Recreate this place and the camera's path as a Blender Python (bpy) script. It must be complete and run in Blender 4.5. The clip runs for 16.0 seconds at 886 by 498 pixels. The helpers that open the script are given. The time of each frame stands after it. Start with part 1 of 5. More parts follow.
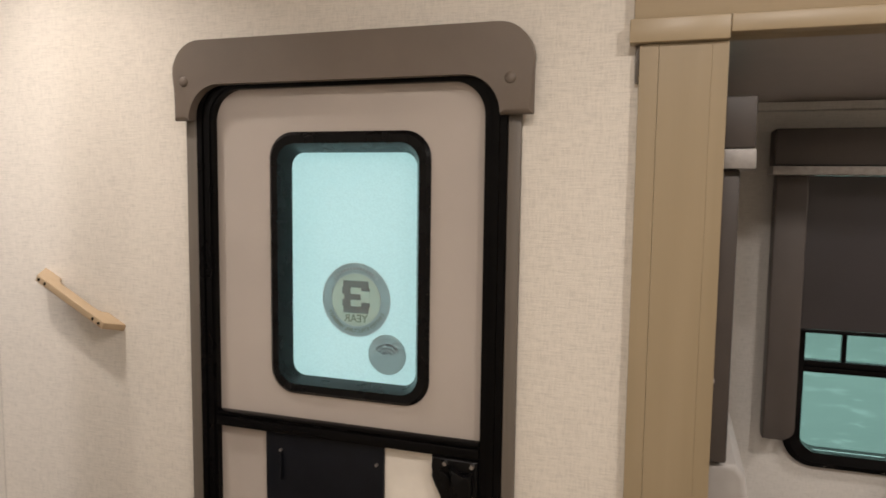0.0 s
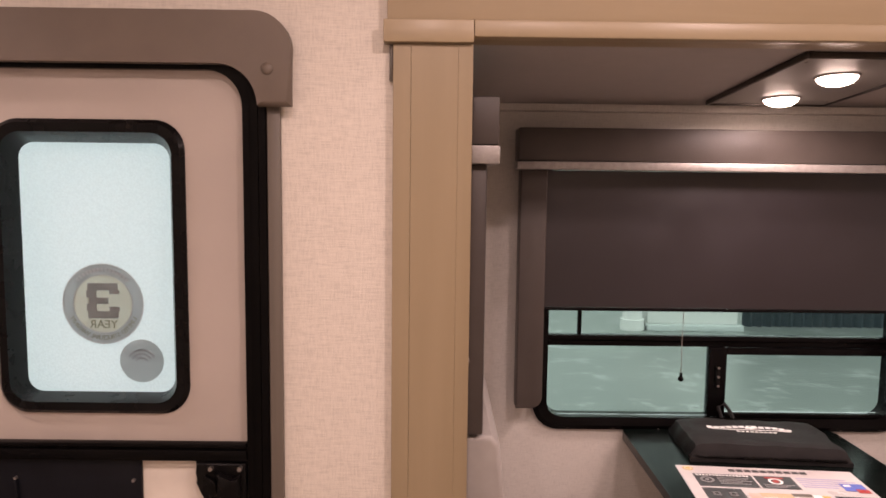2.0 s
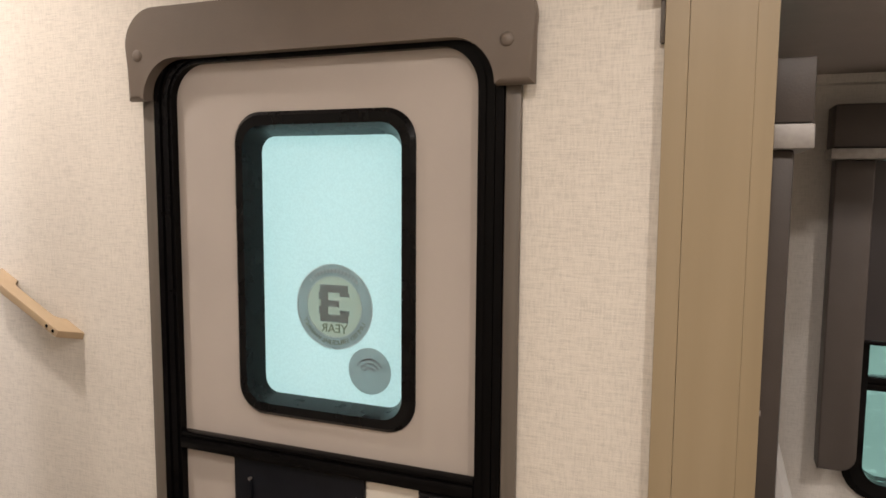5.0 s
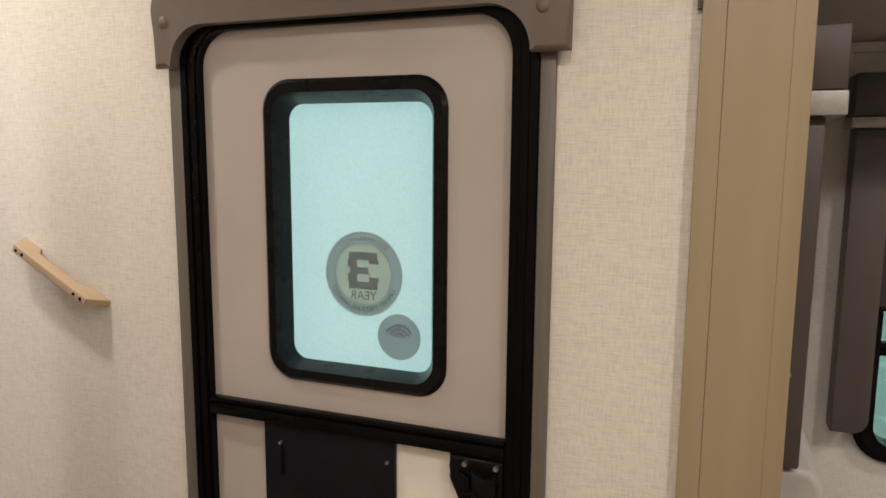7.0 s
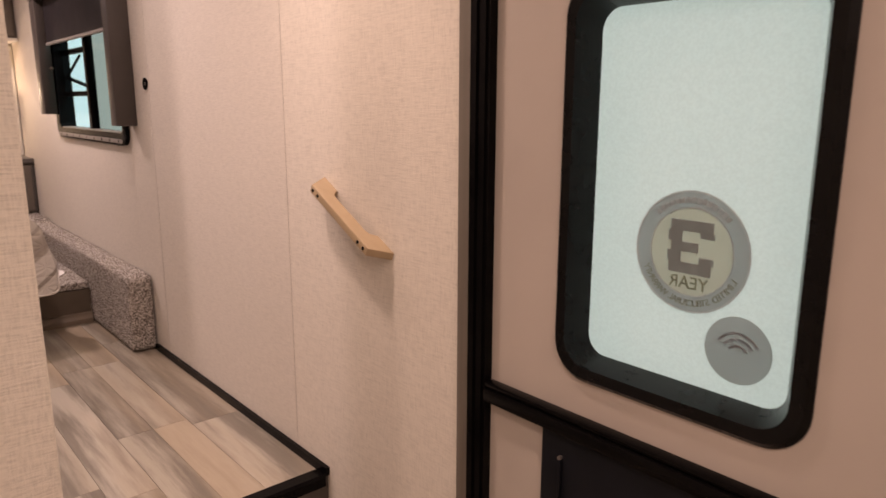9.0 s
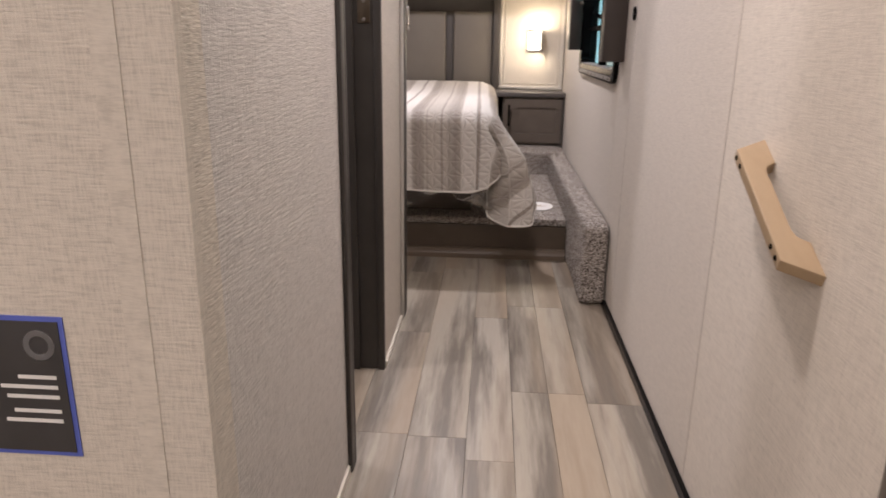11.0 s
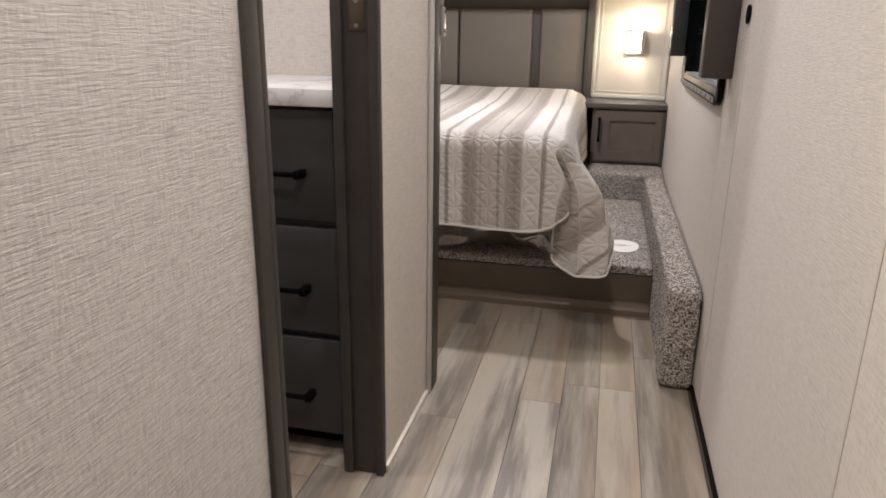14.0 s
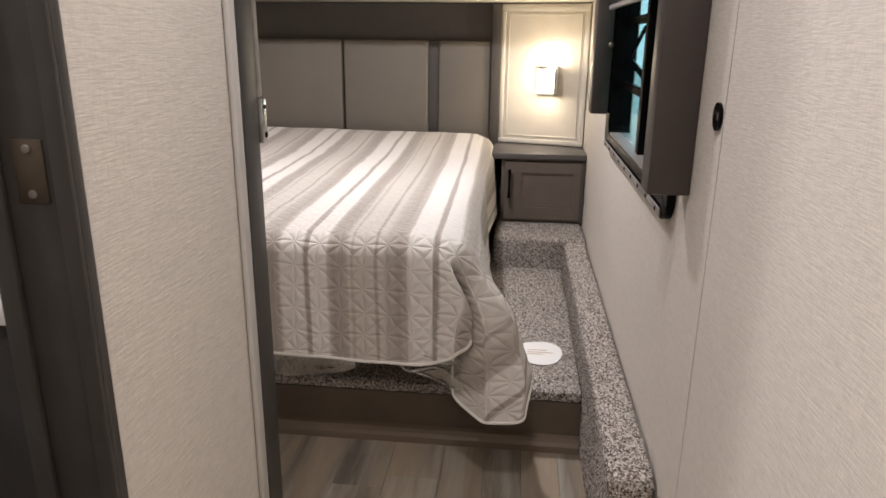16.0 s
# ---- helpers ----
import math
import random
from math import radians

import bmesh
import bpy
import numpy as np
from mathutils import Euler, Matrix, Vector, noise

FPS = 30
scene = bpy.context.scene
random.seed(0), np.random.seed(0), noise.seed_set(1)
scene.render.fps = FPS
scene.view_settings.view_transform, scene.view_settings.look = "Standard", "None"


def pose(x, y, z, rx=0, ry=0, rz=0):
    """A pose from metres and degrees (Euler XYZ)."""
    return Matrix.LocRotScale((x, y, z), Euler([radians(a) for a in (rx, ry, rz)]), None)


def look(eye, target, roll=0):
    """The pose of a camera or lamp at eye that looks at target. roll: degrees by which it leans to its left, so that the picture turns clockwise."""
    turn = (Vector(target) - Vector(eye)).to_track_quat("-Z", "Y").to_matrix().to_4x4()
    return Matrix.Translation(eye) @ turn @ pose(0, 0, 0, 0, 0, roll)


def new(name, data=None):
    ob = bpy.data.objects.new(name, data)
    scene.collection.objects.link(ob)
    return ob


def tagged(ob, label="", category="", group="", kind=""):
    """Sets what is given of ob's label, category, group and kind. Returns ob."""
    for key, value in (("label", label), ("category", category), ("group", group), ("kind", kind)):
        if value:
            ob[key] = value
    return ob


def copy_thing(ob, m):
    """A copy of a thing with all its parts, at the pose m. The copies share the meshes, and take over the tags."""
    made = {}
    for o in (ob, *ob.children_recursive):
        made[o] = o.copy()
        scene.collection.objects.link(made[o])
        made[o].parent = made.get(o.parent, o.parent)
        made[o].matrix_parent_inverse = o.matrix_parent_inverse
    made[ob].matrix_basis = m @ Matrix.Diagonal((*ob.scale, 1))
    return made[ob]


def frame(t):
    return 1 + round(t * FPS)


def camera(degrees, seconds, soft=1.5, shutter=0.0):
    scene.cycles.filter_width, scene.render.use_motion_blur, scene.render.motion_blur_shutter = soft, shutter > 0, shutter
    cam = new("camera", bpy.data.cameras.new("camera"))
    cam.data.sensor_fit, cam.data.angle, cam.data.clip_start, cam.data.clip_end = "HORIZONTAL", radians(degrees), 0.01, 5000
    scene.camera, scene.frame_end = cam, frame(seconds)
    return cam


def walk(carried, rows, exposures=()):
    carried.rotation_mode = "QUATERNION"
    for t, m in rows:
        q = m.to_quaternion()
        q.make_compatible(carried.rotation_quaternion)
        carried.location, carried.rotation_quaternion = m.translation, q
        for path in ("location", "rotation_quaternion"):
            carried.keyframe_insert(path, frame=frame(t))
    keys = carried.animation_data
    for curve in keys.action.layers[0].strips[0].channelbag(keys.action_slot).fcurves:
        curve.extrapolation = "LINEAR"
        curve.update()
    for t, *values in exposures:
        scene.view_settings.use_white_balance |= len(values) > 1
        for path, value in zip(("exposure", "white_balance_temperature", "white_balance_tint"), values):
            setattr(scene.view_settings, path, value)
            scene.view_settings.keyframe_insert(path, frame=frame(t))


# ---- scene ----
cam = camera(65.1, 16.0, soft=1.6, shutter=0.3)
METRES, EYE, TILT, LEAN, TURN = 2.85, 1.55, 0.0, 0.0, 18.2
ROWS = [
    (0.0, 0.0, 0.0, 0.0, 0.06, -5.18, -0.72),
    (0.5, 0.0015, -0.0043, 0.0011, -4.64, -5.41, -0.69),
    (1.0, 0.0066, -0.0074, 0.0008, -10.15, -5.51, -0.68),
    (1.5, 0.0089, -0.0068, 0.0014, -15.36, -5.53, -0.72),
    (2.0, 0.0084, -0.0057, 0.0006, -18.36, -5.54, -0.69),
    (2.5, -0.0016, -0.0087, 0.001, -19.85, -5.61, -0.72),
    (3.0, -0.0105, -0.0034, 0.0032, -20.39, -5.52, -0.68),
    (3.5, 0.0043, 0.0228, -0.0029, -16.36, -5.47, -0.55),
    (4.0, 0.0307, 0.062, -0.0036, -6.55, -5.35, -0.43),
    (4.5, 0.0376, 0.0868, -0.0041, 3.17, -5.08, -0.45),
    (7.0, 0.0071, 0.0799, -0.0086, 2.52, -7.82, -0.39),
    (7.5, 0.0231, 0.0951, -0.0128, 5.74, -8.11, -0.29),
    (8.0, 0.0349, 0.1201, -0.0129, 12.7, -8.93, -0.24),
    (8.5, 0.0176, 0.1585, -0.0197, 24.61, -10.1, -0.25),
    (9.0, -0.005, 0.2191, -0.0229, 30.74, -11.86, -0.14),
    (9.5, -0.002, 0.2832, -0.0271, 39.4, -13.0, -0.17),
    (10.0, 0.0023, 0.324, -0.0326, 54.44, -13.63, -0.32),
    (12.5, -0.145, 0.4611, -0.031, 87.07, -18.98, -0.57),
    (13.0, -0.1496, 0.4736, -0.0281, 87.87, -18.33, -0.62),
    (13.5, -0.1663, 0.488, -0.0296, 87.64, -17.45, -0.65),
    (14.0, -0.2111, 0.4952, -0.0198, 85.1, -17.09, -0.77),
    (14.5, -0.2628, 0.4959, -0.0222, 80.96, -16.54, -0.82),
    (15.0, -0.3396, 0.5179, -0.0275, 78.71, -16.34, -0.73),
    (15.5, -0.3977, 0.5534, 0.0231, 78.21, -16.52, -0.67),
    (16.0, -0.4356, 0.5673, 0.0383, 78.15, -17.0, -0.66),
]
EXPOSURES = [
    (0.0, -0.15, 6500, 10), (0.7, -0.02, 6700, 13), (1.5, -0.03, 7500, 36), (2.1, -0.02, 7500, 39), (2.6, 0.03, 6950, 24), (3.2, 0.06, 6750, 16), (4.7, -0.02, 6600, 12), (7.0, -0.22, 6650, 10), (7.9, -0.32, 6700, 12), (8.4, -0.33, 7200, 18),
    (9.0, -0.40, 8200, 35), (9.5, -0.5, 8700, 44), (10.0, -0.55, 7300, 44), (10.3, -0.52, 6900, 36), (12.2, -0.28, 6350, 13), (14.0, -0.3, 6400, 13), (16.0, -0.33, 6500, 13),
]
walk(cam, [(t, pose(0, 0, EYE, TILT, LEAN, TURN) @ pose(METRES * x, METRES * y, METRES * z, 90 + pitch, roll, yaw)) for t, x, y, z, yaw, pitch, roll in ROWS], EXPOSURES)

# ---- world and lights ----
world = bpy.data.worlds.new("showroom_air")
world.use_nodes = True
world.node_tree.nodes["Background"].inputs[0].default_value = (0.65, 0.95, 0.935, 1)
world.node_tree.nodes["Background"].inputs[1].default_value = 1.92
scene.world = world

WARM = (1.0, 0.92, 0.86)
SOFT = (1.0, 0.97, 1.0)


def lamp_disc(x, y, z, watts, colour=WARM, size=0.14, beam=180):
    data = bpy.data.lights.new("ceiling_lamp_light", "AREA")
    data.shape, data.size, data.energy, data.color = "DISK", size, watts, colour
    data.spread = math.radians(beam)
    ob = new("ceiling_lamp_light", data)
    ob.matrix_world = look((x, y, z), (x, y, z - 1))
    return ob


def lamp_ball(name, x, y, z, watts, radius, colour=WARM):
    data = bpy.data.lights.new(name, "POINT")
    data.energy, data.shadow_soft_size, data.color = watts, radius, colour
    ob = new(name, data)
    ob.location = (x, y, z)
    return ob


CEIL = 2.45
# unseen: cast shadows place a hall and a bed light, others are added
PUCKS = [(0.0, 0.25, 12.5), (0.75, 0.35, 19.0), (1.9, 0.35, 13.0), (-0.6, -0.6, 11.0), (-1.52, 1.0, 7.8), (-2.45, 1.05, 5.2), (-2.1, 0.1, 14.0), (-3.87, -0.25, 10.0), (-3.87, 0.78, 18.5)]
for px, py, pw in PUCKS:
    lamp_disc(px, py, CEIL - 0.035, pw, SOFT if px < -1.9 else WARM, 0.10, 120 if -3.0 < px < -1.4 and py > 0.4 else 150 if px < -3 else 180)
SCONCE = (-4.968, 1.276, 1.520)
lamp_ball("sconce_bulb_light", SCONCE[0] + 0.0, SCONCE[1], SCONCE[2], 2.8, 0.02, (1.0, 0.86, 0.62))

# ---- plan ----
WN = 1.446        # entry wall, inner face
F1 = 0.543        # upper floor
STEP = -1.647     # edge of the upper floor
HALL = 0.723      # hall face of the bathroom wall
SLB = 2.217       # back wall of the dinette slide-out


# ---- materials ----
def mat(name):
    m = bpy.data.materials.new(name)
    m.use_nodes = True
    nt = m.node_tree
    return m, nt, nt.nodes["Principled BSDF"]


def nd(nt, kind, **kw):
    n = nt.nodes.new(kind)
    for k, v in kw.items():
        if k in n.inputs.keys():
            n.inputs[k].default_value = v
    return n


def coords(nt, scale=(1, 1, 1), kind="Object", rot=(0, 0, 0)):
    tc = nt.nodes.new("ShaderNodeTexCoord")
    mp = nt.nodes.new("ShaderNodeMapping")
    mp.inputs["Scale"].default_value = scale
    mp.inputs["Rotation"].default_value = rot
    nt.links.new(tc.outputs[kind], mp.inputs["Vector"])
    return mp.outputs["Vector"]


def noise_tex(nt, vec, scale, detail=3.0, rough=0.55):
    n = nt.nodes.new("ShaderNodeTexNoise")
    n.inputs["Scale"].default_value, n.inputs["Detail"].default_value, n.inputs["Roughness"].default_value = scale, detail, rough
    nt.links.new(vec, n.inputs["Vector"])
    return n.outputs["Fac"]


def ramp(nt, fac, stops):
    r = nt.nodes.new("ShaderNodeValToRGB")
    el = r.color_ramp.elements
    while len(el) < len(stops):
        el.new(0.5)
    for e, (p, c) in zip(el, stops):
        e.position, e.color = p, (*c, 1)
    nt.links.new(fac, r.inputs["Fac"])
    return r.outputs["Color"]


def mixc(nt, fac, a, b, mode="MIX"):
    n = nt.nodes.new("ShaderNodeMix")
    n.data_type, n.blend_type = "RGBA", mode
    for sock, v in ((n.inputs[0], fac), (n.inputs[6], a), (n.inputs[7], b)):
        if isinstance(v, (int, float)):
            sock.default_value = v
        elif isinstance(v, tuple):
            sock.default_value = (*v, 1)
        else:
            nt.links.new(v, sock)
    return n.outputs[2]


def mth(nt, op, a, b=0.0):
    n = nt.nodes.new("ShaderNodeMath")
    n.operation = op
    for sock, v in ((n.inputs[0], a), (n.inputs[1], b)):
        if isinstance(v, (int, float)):
            sock.default_value = v
        else:
            nt.links.new(v, sock)
    return n.outputs[0]


def bump(nt, bs, height, strength, dist=0.001):
    b = nt.nodes.new("ShaderNodeBump")
    b.inputs["Strength"].default_value, b.inputs["Distance"].default_value = strength, dist
    nt.links.new(height, b.inputs["Height"])
    nt.links.new(b.outputs["Normal"], bs.inputs["Normal"])


def plain(name, colour, rough=0.5, metal=0.0, vary=0.12, scale=18.0, grain=0.25, spec=0.5):
    """Painted, moulded or metal surface with faint mottling and fine grain."""
    m, nt, bs = mat(name)
    v = coords(nt)
    a = noise_tex(nt, v, scale, 4)
    f = noise_tex(nt, v, scale * 22, 2)
    lo = tuple(c * (1 - vary) for c in colour)
    hi = tuple(min(1, c * (1 + vary)) for c in colour)
    nt.links.new(ramp(nt, a, [(0.3, lo), (0.7, hi)]), bs.inputs["Base Color"])
    r = mth(nt, "MULTIPLY_ADD", a, 0.2)
    nt.nodes[-1].inputs[2].default_value = max(0.02, rough - 0.1)
    nt.links.new(r, bs.inputs["Roughness"])
    bs.inputs["Metallic"].default_value = metal
    bs.inputs["Specular IOR Level"].default_value = spec
    if grain:
        bump(nt, bs, f, grain, 0.0006)
    return m


def wallpaper(name, base, across, relief=0.36, depth=0.0012, low=0.80, rise=0.85, along=30, up=44):
    """Linen-look wall vinyl: long broken threads along the wall, short ones up it."""
    m, nt, bs = mat(name)
    if across == "x":
        a, b = (along, 60, 420), (330, 60, up)
    else:
        a, b = (60, along, 420), (60, 330, up)
    t1 = noise_tex(nt, coords(nt, a), 1.0, 3, 0.6)
    t2 = noise_tex(nt, coords(nt, b), 1.0, 3, 0.6)
    big = noise_tex(nt, coords(nt), 1.7, 4)
    h = mth(nt, "ADD", mth(nt, "MULTIPLY", t1, 1.0), mth(nt, "MULTIPLY", t2, rise))
    h2 = mth(nt, "MULTIPLY", h, 1.0 / (1.0 + rise))
    dark = tuple(c * low for c in base)
    light = tuple(min(1, c * 1.12) for c in base)
    c1 = ramp(nt, h2, [(0.36, dark), (0.50, base), (0.66, light)])
    c2 = mixc(nt, big, tuple(c * 0.94 for c in base), base)
    nt.links.new(mixc(nt, 0.25, c1, c2), bs.inputs["Base Color"])
    bs.inputs["Roughness"].default_value = 0.62
    bs.inputs["Specular IOR Level"].default_value = 0.3
    bump(nt, bs, h, relief, depth)
    return m


def woodgrain(name, stops, axis, rough=0.45, stretch=28.0, fine=0.12, per_object=0.0):
    """Laminate or board with the grain along an axis."""
    m, nt, bs = mat(name)
    sc = [stretch, stretch, stretch]
    sc["xyz".index(axis)] = 1.1
    v = coords(nt, tuple(sc))
    if per_object:
        oi = nt.nodes.new("ShaderNodeObjectInfo")
        cx = nt.nodes.new("ShaderNodeCombineXYZ")
        nt.links.new(mth(nt, "MULTIPLY", oi.outputs["Random"], 71.0), cx.inputs[0])
        nt.links.new(mth(nt, "MULTIPLY", oi.outputs["Random"], 133.0), cx.inputs[1])
        ad = nt.nodes.new("ShaderNodeVectorMath")
        nt.links.new(v, ad.inputs[0])
        nt.links.new(cx.outputs[0], ad.inputs[1])
        v = ad.outputs[0]
    a = noise_tex(nt, v, 0.42, 5, 0.62)
    g = noise_tex(nt, v, 3.4, 3, 0.6)
    f = mth(nt, "ADD", mth(nt, "MULTIPLY", a, 1.0 - fine), mth(nt, "MULTIPLY", g, fine))
    col = ramp(nt, f, stops)
    if per_object:
        tone = mth(nt, "MULTIPLY_ADD", oi.outputs["Random"], per_object)
        nt.nodes[-1].inputs[2].default_value = 1.0 - per_object * 0.5
        vm = nt.nodes.new("ShaderNodeVectorMath")
        vm.operation = "SCALE"
        nt.links.new(col, vm.inputs[0])
        nt.links.new(tone, vm.inputs["Scale"])
        col = vm.outputs[0]
    nt.links.new(col, bs.inputs["Base Color"])
    bs.inputs["Roughness"].default_value = rough
    bump(nt, bs, g, 0.12, 0.0008)
    return m


def glass(name, tint, rough=0.0):
    m, nt, bs = mat(name)
    bs.inputs["Base Color"].default_value = (*tint, 1)
    bs.inputs["Transmission Weight"].default_value = 1.0
    bs.inputs["Roughness"].default_value = rough
    bs.inputs["IOR"].default_value = 1.05
    return m


def lit_sheet(name, colour, texture=0.0):
    """Thin sheet that lets diffused light through."""
    m, nt, bs = mat(name)
    tr = nt.nodes.new("ShaderNodeBsdfTranslucent")
    tr.inputs["Color"].default_value = (*colour, 1)
    mx = nt.nodes.new("ShaderNodeMixShader")
    mx.inputs[0].default_value = 0.14
    bs.inputs["Base Color"].default_value = (*(c * 0.8 for c in colour), 1)
    bs.inputs["Roughness"].default_value = 0.35
    nt.links.new(tr.outputs[0], mx.inputs[1])
    nt.links.new(bs.outputs[0], mx.inputs[2])
    nt.links.new(mx.outputs[0], nt.nodes["Material Output"].inputs["Surface"])
    if texture:
        v = coords(nt)
        peb = noise_tex(nt, v, 230, 2)
        col = ramp(nt, peb, [(0.35, tuple(c * 0.94 for c in colour)), (0.65, colour)])
        nt.links.new(col, tr.inputs["Color"])
        b = nt.nodes.new("ShaderNodeBump")
        b.inputs["Strength"].default_value, b.inputs["Distance"].default_value = texture, 0.002
        nt.links.new(peb, b.inputs["Height"])
        nt.links.new(b.outputs["Normal"], bs.inputs["Normal"])
        nt.links.new(b.outputs["Normal"], tr.inputs["Normal"])
    return m


def glow(name, colour, strength):
    m, nt, bs = mat(name)
    bs.inputs["Emission Color"].default_value = (*colour, 1)
    bs.inputs["Emission Strength"].default_value = strength
    bs.inputs["Base Color"].default_value = (0.8, 0.8, 0.8, 1)
    return m


PAPER = (0.66, 0.605, 0.53)
M_wall = wallpaper("linen_wallpaper", PAPER, "x")
M_wally = wallpaper("linen_wallpaper_cross", PAPER, "y", 0.6, 0.0016, 0.74, 0.7, 34, 50)
M_hall = wallpaper("linen_wallpaper_coarse", (0.615, 0.588, 0.558), "x", 0.60, 0.0018, 0.72, 0.75, 38, 60)
M_seam = plain("wall_joint", (0.46, 0.42, 0.37), 0.6, vary=0.08)
M_hallfine = wallpaper("fine_wall_vinyl", (0.625, 0.574, 0.507), "x", 0.42, 0.0014, 0.86, 0.45, 42, 60)
M_slidewall = wallpaper("slide_wallpaper", (0.54, 0.508, 0.47), "x")
M_ceil = plain("ceiling_panel", (0.62, 0.60, 0.58), 0.7, vary=0.04)
M_slideceil = plain("slide_ceiling_vinyl", (0.37, 0.335, 0.32), 0.6, vary=0.05)
M_oak = woodgrain("tan_laminate", [(0.25, (0.24, 0.180, 0.105)), (0.5, (0.28, 0.214, 0.128)), (0.8, (0.325, 0.25, 0.155))], "z", 0.42, 20, 0.06)
M_oakx = woodgrain("tan_laminate_long", [(0.25, (0.29, 0.218, 0.132)), (0.5, (0.335, 0.258, 0.16)), (0.8, (0.40, 0.315, 0.21))], "x", 0.38, 20, 0.06)
M_handle = woodgrain("light_maple", [(0.25, (0.36, 0.26, 0.16)), (0.8, (0.46, 0.34, 0.215))], "x", 0.4, 24, 0.2)
M_vinyl = plain("taupe_vinyl", (0.135, 0.105, 0.082), 0.52, vary=0.08, scale=9, grain=0.5)
M_jamb = woodgrain("taupe_jamb", [(0.3, (0.10, 0.082, 0.066)), (0.8, (0.15, 0.125, 0.10))], "z", 0.5, 40, 0.4)
M_slab = plain("greige_door_skin", (0.42, 0.365, 0.32), 0.55, vary=0.05, scale=4, grain=0.3)
M_black = plain("black_aluminium", (0.0032, 0.0028, 0.0028), 0.22, vary=0.2, grain=0.1, spec=0.08)
M_bplastic = plain("black_plastic", (0.004, 0.0036, 0.0036), 0.28, vary=0.2, grain=0.12, spec=0.14)
M_bpanel = plain("black_slide_panel", (0.006, 0.0065, 0.009), 0.42, vary=0.2, grain=0.2, spec=0.15)
M_cream = plain("cream_panel", (0.74, 0.68, 0.60), 0.5, vary=0.04)
M_frost = lit_sheet("rain_glass", (0.91, 0.97, 0.985), 0.35)
M_stk_ring = lit_sheet("sticker_ring", (0.66, 0.665, 0.665))
M_stk_in = lit_sheet("sticker_face", (0.80, 0.775, 0.71))
M_stk_ink = lit_sheet("sticker_ink", (0.60, 0.585, 0.60))
M_stk_word = lit_sheet("sticker_small_print", (0.52, 0.50, 0.40))
M_stk_pale = lit_sheet("sticker_lettering", (0.78, 0.77, 0.77))
M_teal = glass("tinted_pane", (0.56, 0.645, 0.595))
M_clear = glass("clear_pane", (0.47, 0.66, 0.74))
M_screenpane = glass("screened_pane", (0.24, 0.28, 0.28))
M_brown = plain("brown_padded_fabric", (0.060, 0.049, 0.043), 0.46, vary=0.08, scale=12, grain=0.5, spec=0.36)
M_silver = plain("brushed_silver_trim", (0.31, 0.287, 0.268), 0.45, metal=0.4, vary=0.15, scale=60, grain=0.5)
M_shade = plain("dark_blackout_shade", (0.015, 0.012, 0.014), 0.34, vary=0.08, scale=6, grain=0.3, spec=0.6)
M_plate = plain("satin_lamp_plate", (0.30, 0.28, 0.265), 0.45, metal=0.3, vary=0.06, grain=0.2)
M_chrome = plain("chrome", (0.7, 0.7, 0.7), 0.2, metal=1.0, vary=0.03, grain=0)
M_screw = plain("screw_steel", (0.35, 0.32, 0.30), 0.35, metal=0.9)
M_table = plain("black_green_tabletop", (0.0035, 0.0055, 0.005), 0.22, vary=0.2, grain=0.1, spec=0.09)
M_bag = plain("black_nylon_case", (0.014, 0.013, 0.013), 0.75, vary=0.25, scale=30, grain=1.0, spec=0.25)
M_white = plain("white_print", (0.80, 0.79, 0.77), 0.5, vary=0.02, grain=0)
M_sheet = plain("glossy_print_paper", (0.56, 0.51, 0.50), 0.3, vary=0.12, scale=9)
M_paperd = plain("dark_print", (0.05, 0.048, 0.05), 0.4, vary=0.1, grain=0)
M_paperr = plain("red_print", (0.42, 0.05, 0.045), 0.4, vary=0.1, grain=0)
M_paperb = plain("blue_print", (0.10, 0.14, 0.50), 0.4, vary=0.1, grain=0)
M_papert = plain("tan_print", (0.50, 0.36, 0.22), 0.4, vary=0.2, grain=0)
M_lilac = plain("lilac_print", (0.36, 0.33, 0.50), 0.4, vary=0.1, grain=0)
M_blush = plain("blush_print", (0.60, 0.40, 0.33), 0.4, vary=0.2, grain=0)
M_gold = plain("gold_print", (0.55, 0.38, 0.10), 0.4, vary=0.1, grain=0)
M_seat = plain("grey_upholstery", (0.31, 0.288, 0.268), 0.7, vary=0.06, grain=0.7)
M_rim = plain("bronze_lamp_rim", (0.035, 0.027, 0.022), 0.4, metal=0.4, vary=0.1, grain=0.1)
M_post = plain("charcoal_trim", (0.046, 0.041, 0.037), 0.45, vary=0.12, scale=25, grain=0.3)
M_draw = plain("charcoal_drawer_front", (0.042, 0.039, 0.037), 0.42, vary=0.10, scale=12, grain=0.3)
M_taupe = plain("taupe_cabinet", (0.125, 0.102, 0.082), 0.45, vary=0.08, grain=0.3)
M_nstop = plain("dark_grey_top", (0.085, 0.078, 0.074), 0.35, vary=0.1, grain=0.2)
M_hbpad = plain("taupe_headboard_vinyl", (0.155, 0.136, 0.110), 0.55, vary=0.05, scale=8, grain=0.4)
M_hbwall = plain("dark_taupe_surround", (0.062, 0.054, 0.047), 0.55, vary=0.08, grain=0.3)
M_panel = plain("ivory_panel", (0.66, 0.61, 0.52), 0.5, vary=0.03, grain=0.25)
M_ivory = plain("ivory_moulding", (0.70, 0.66, 0.58), 0.4, vary=0.03, grain=0.1)
M_edge = plain("pale_edge_strip", (0.50, 0.475, 0.44), 0.5, vary=0.04)
M_brass = plain("antique_brass", (0.16, 0.13, 0.10), 0.35, metal=0.9, vary=0.15, grain=0.1)
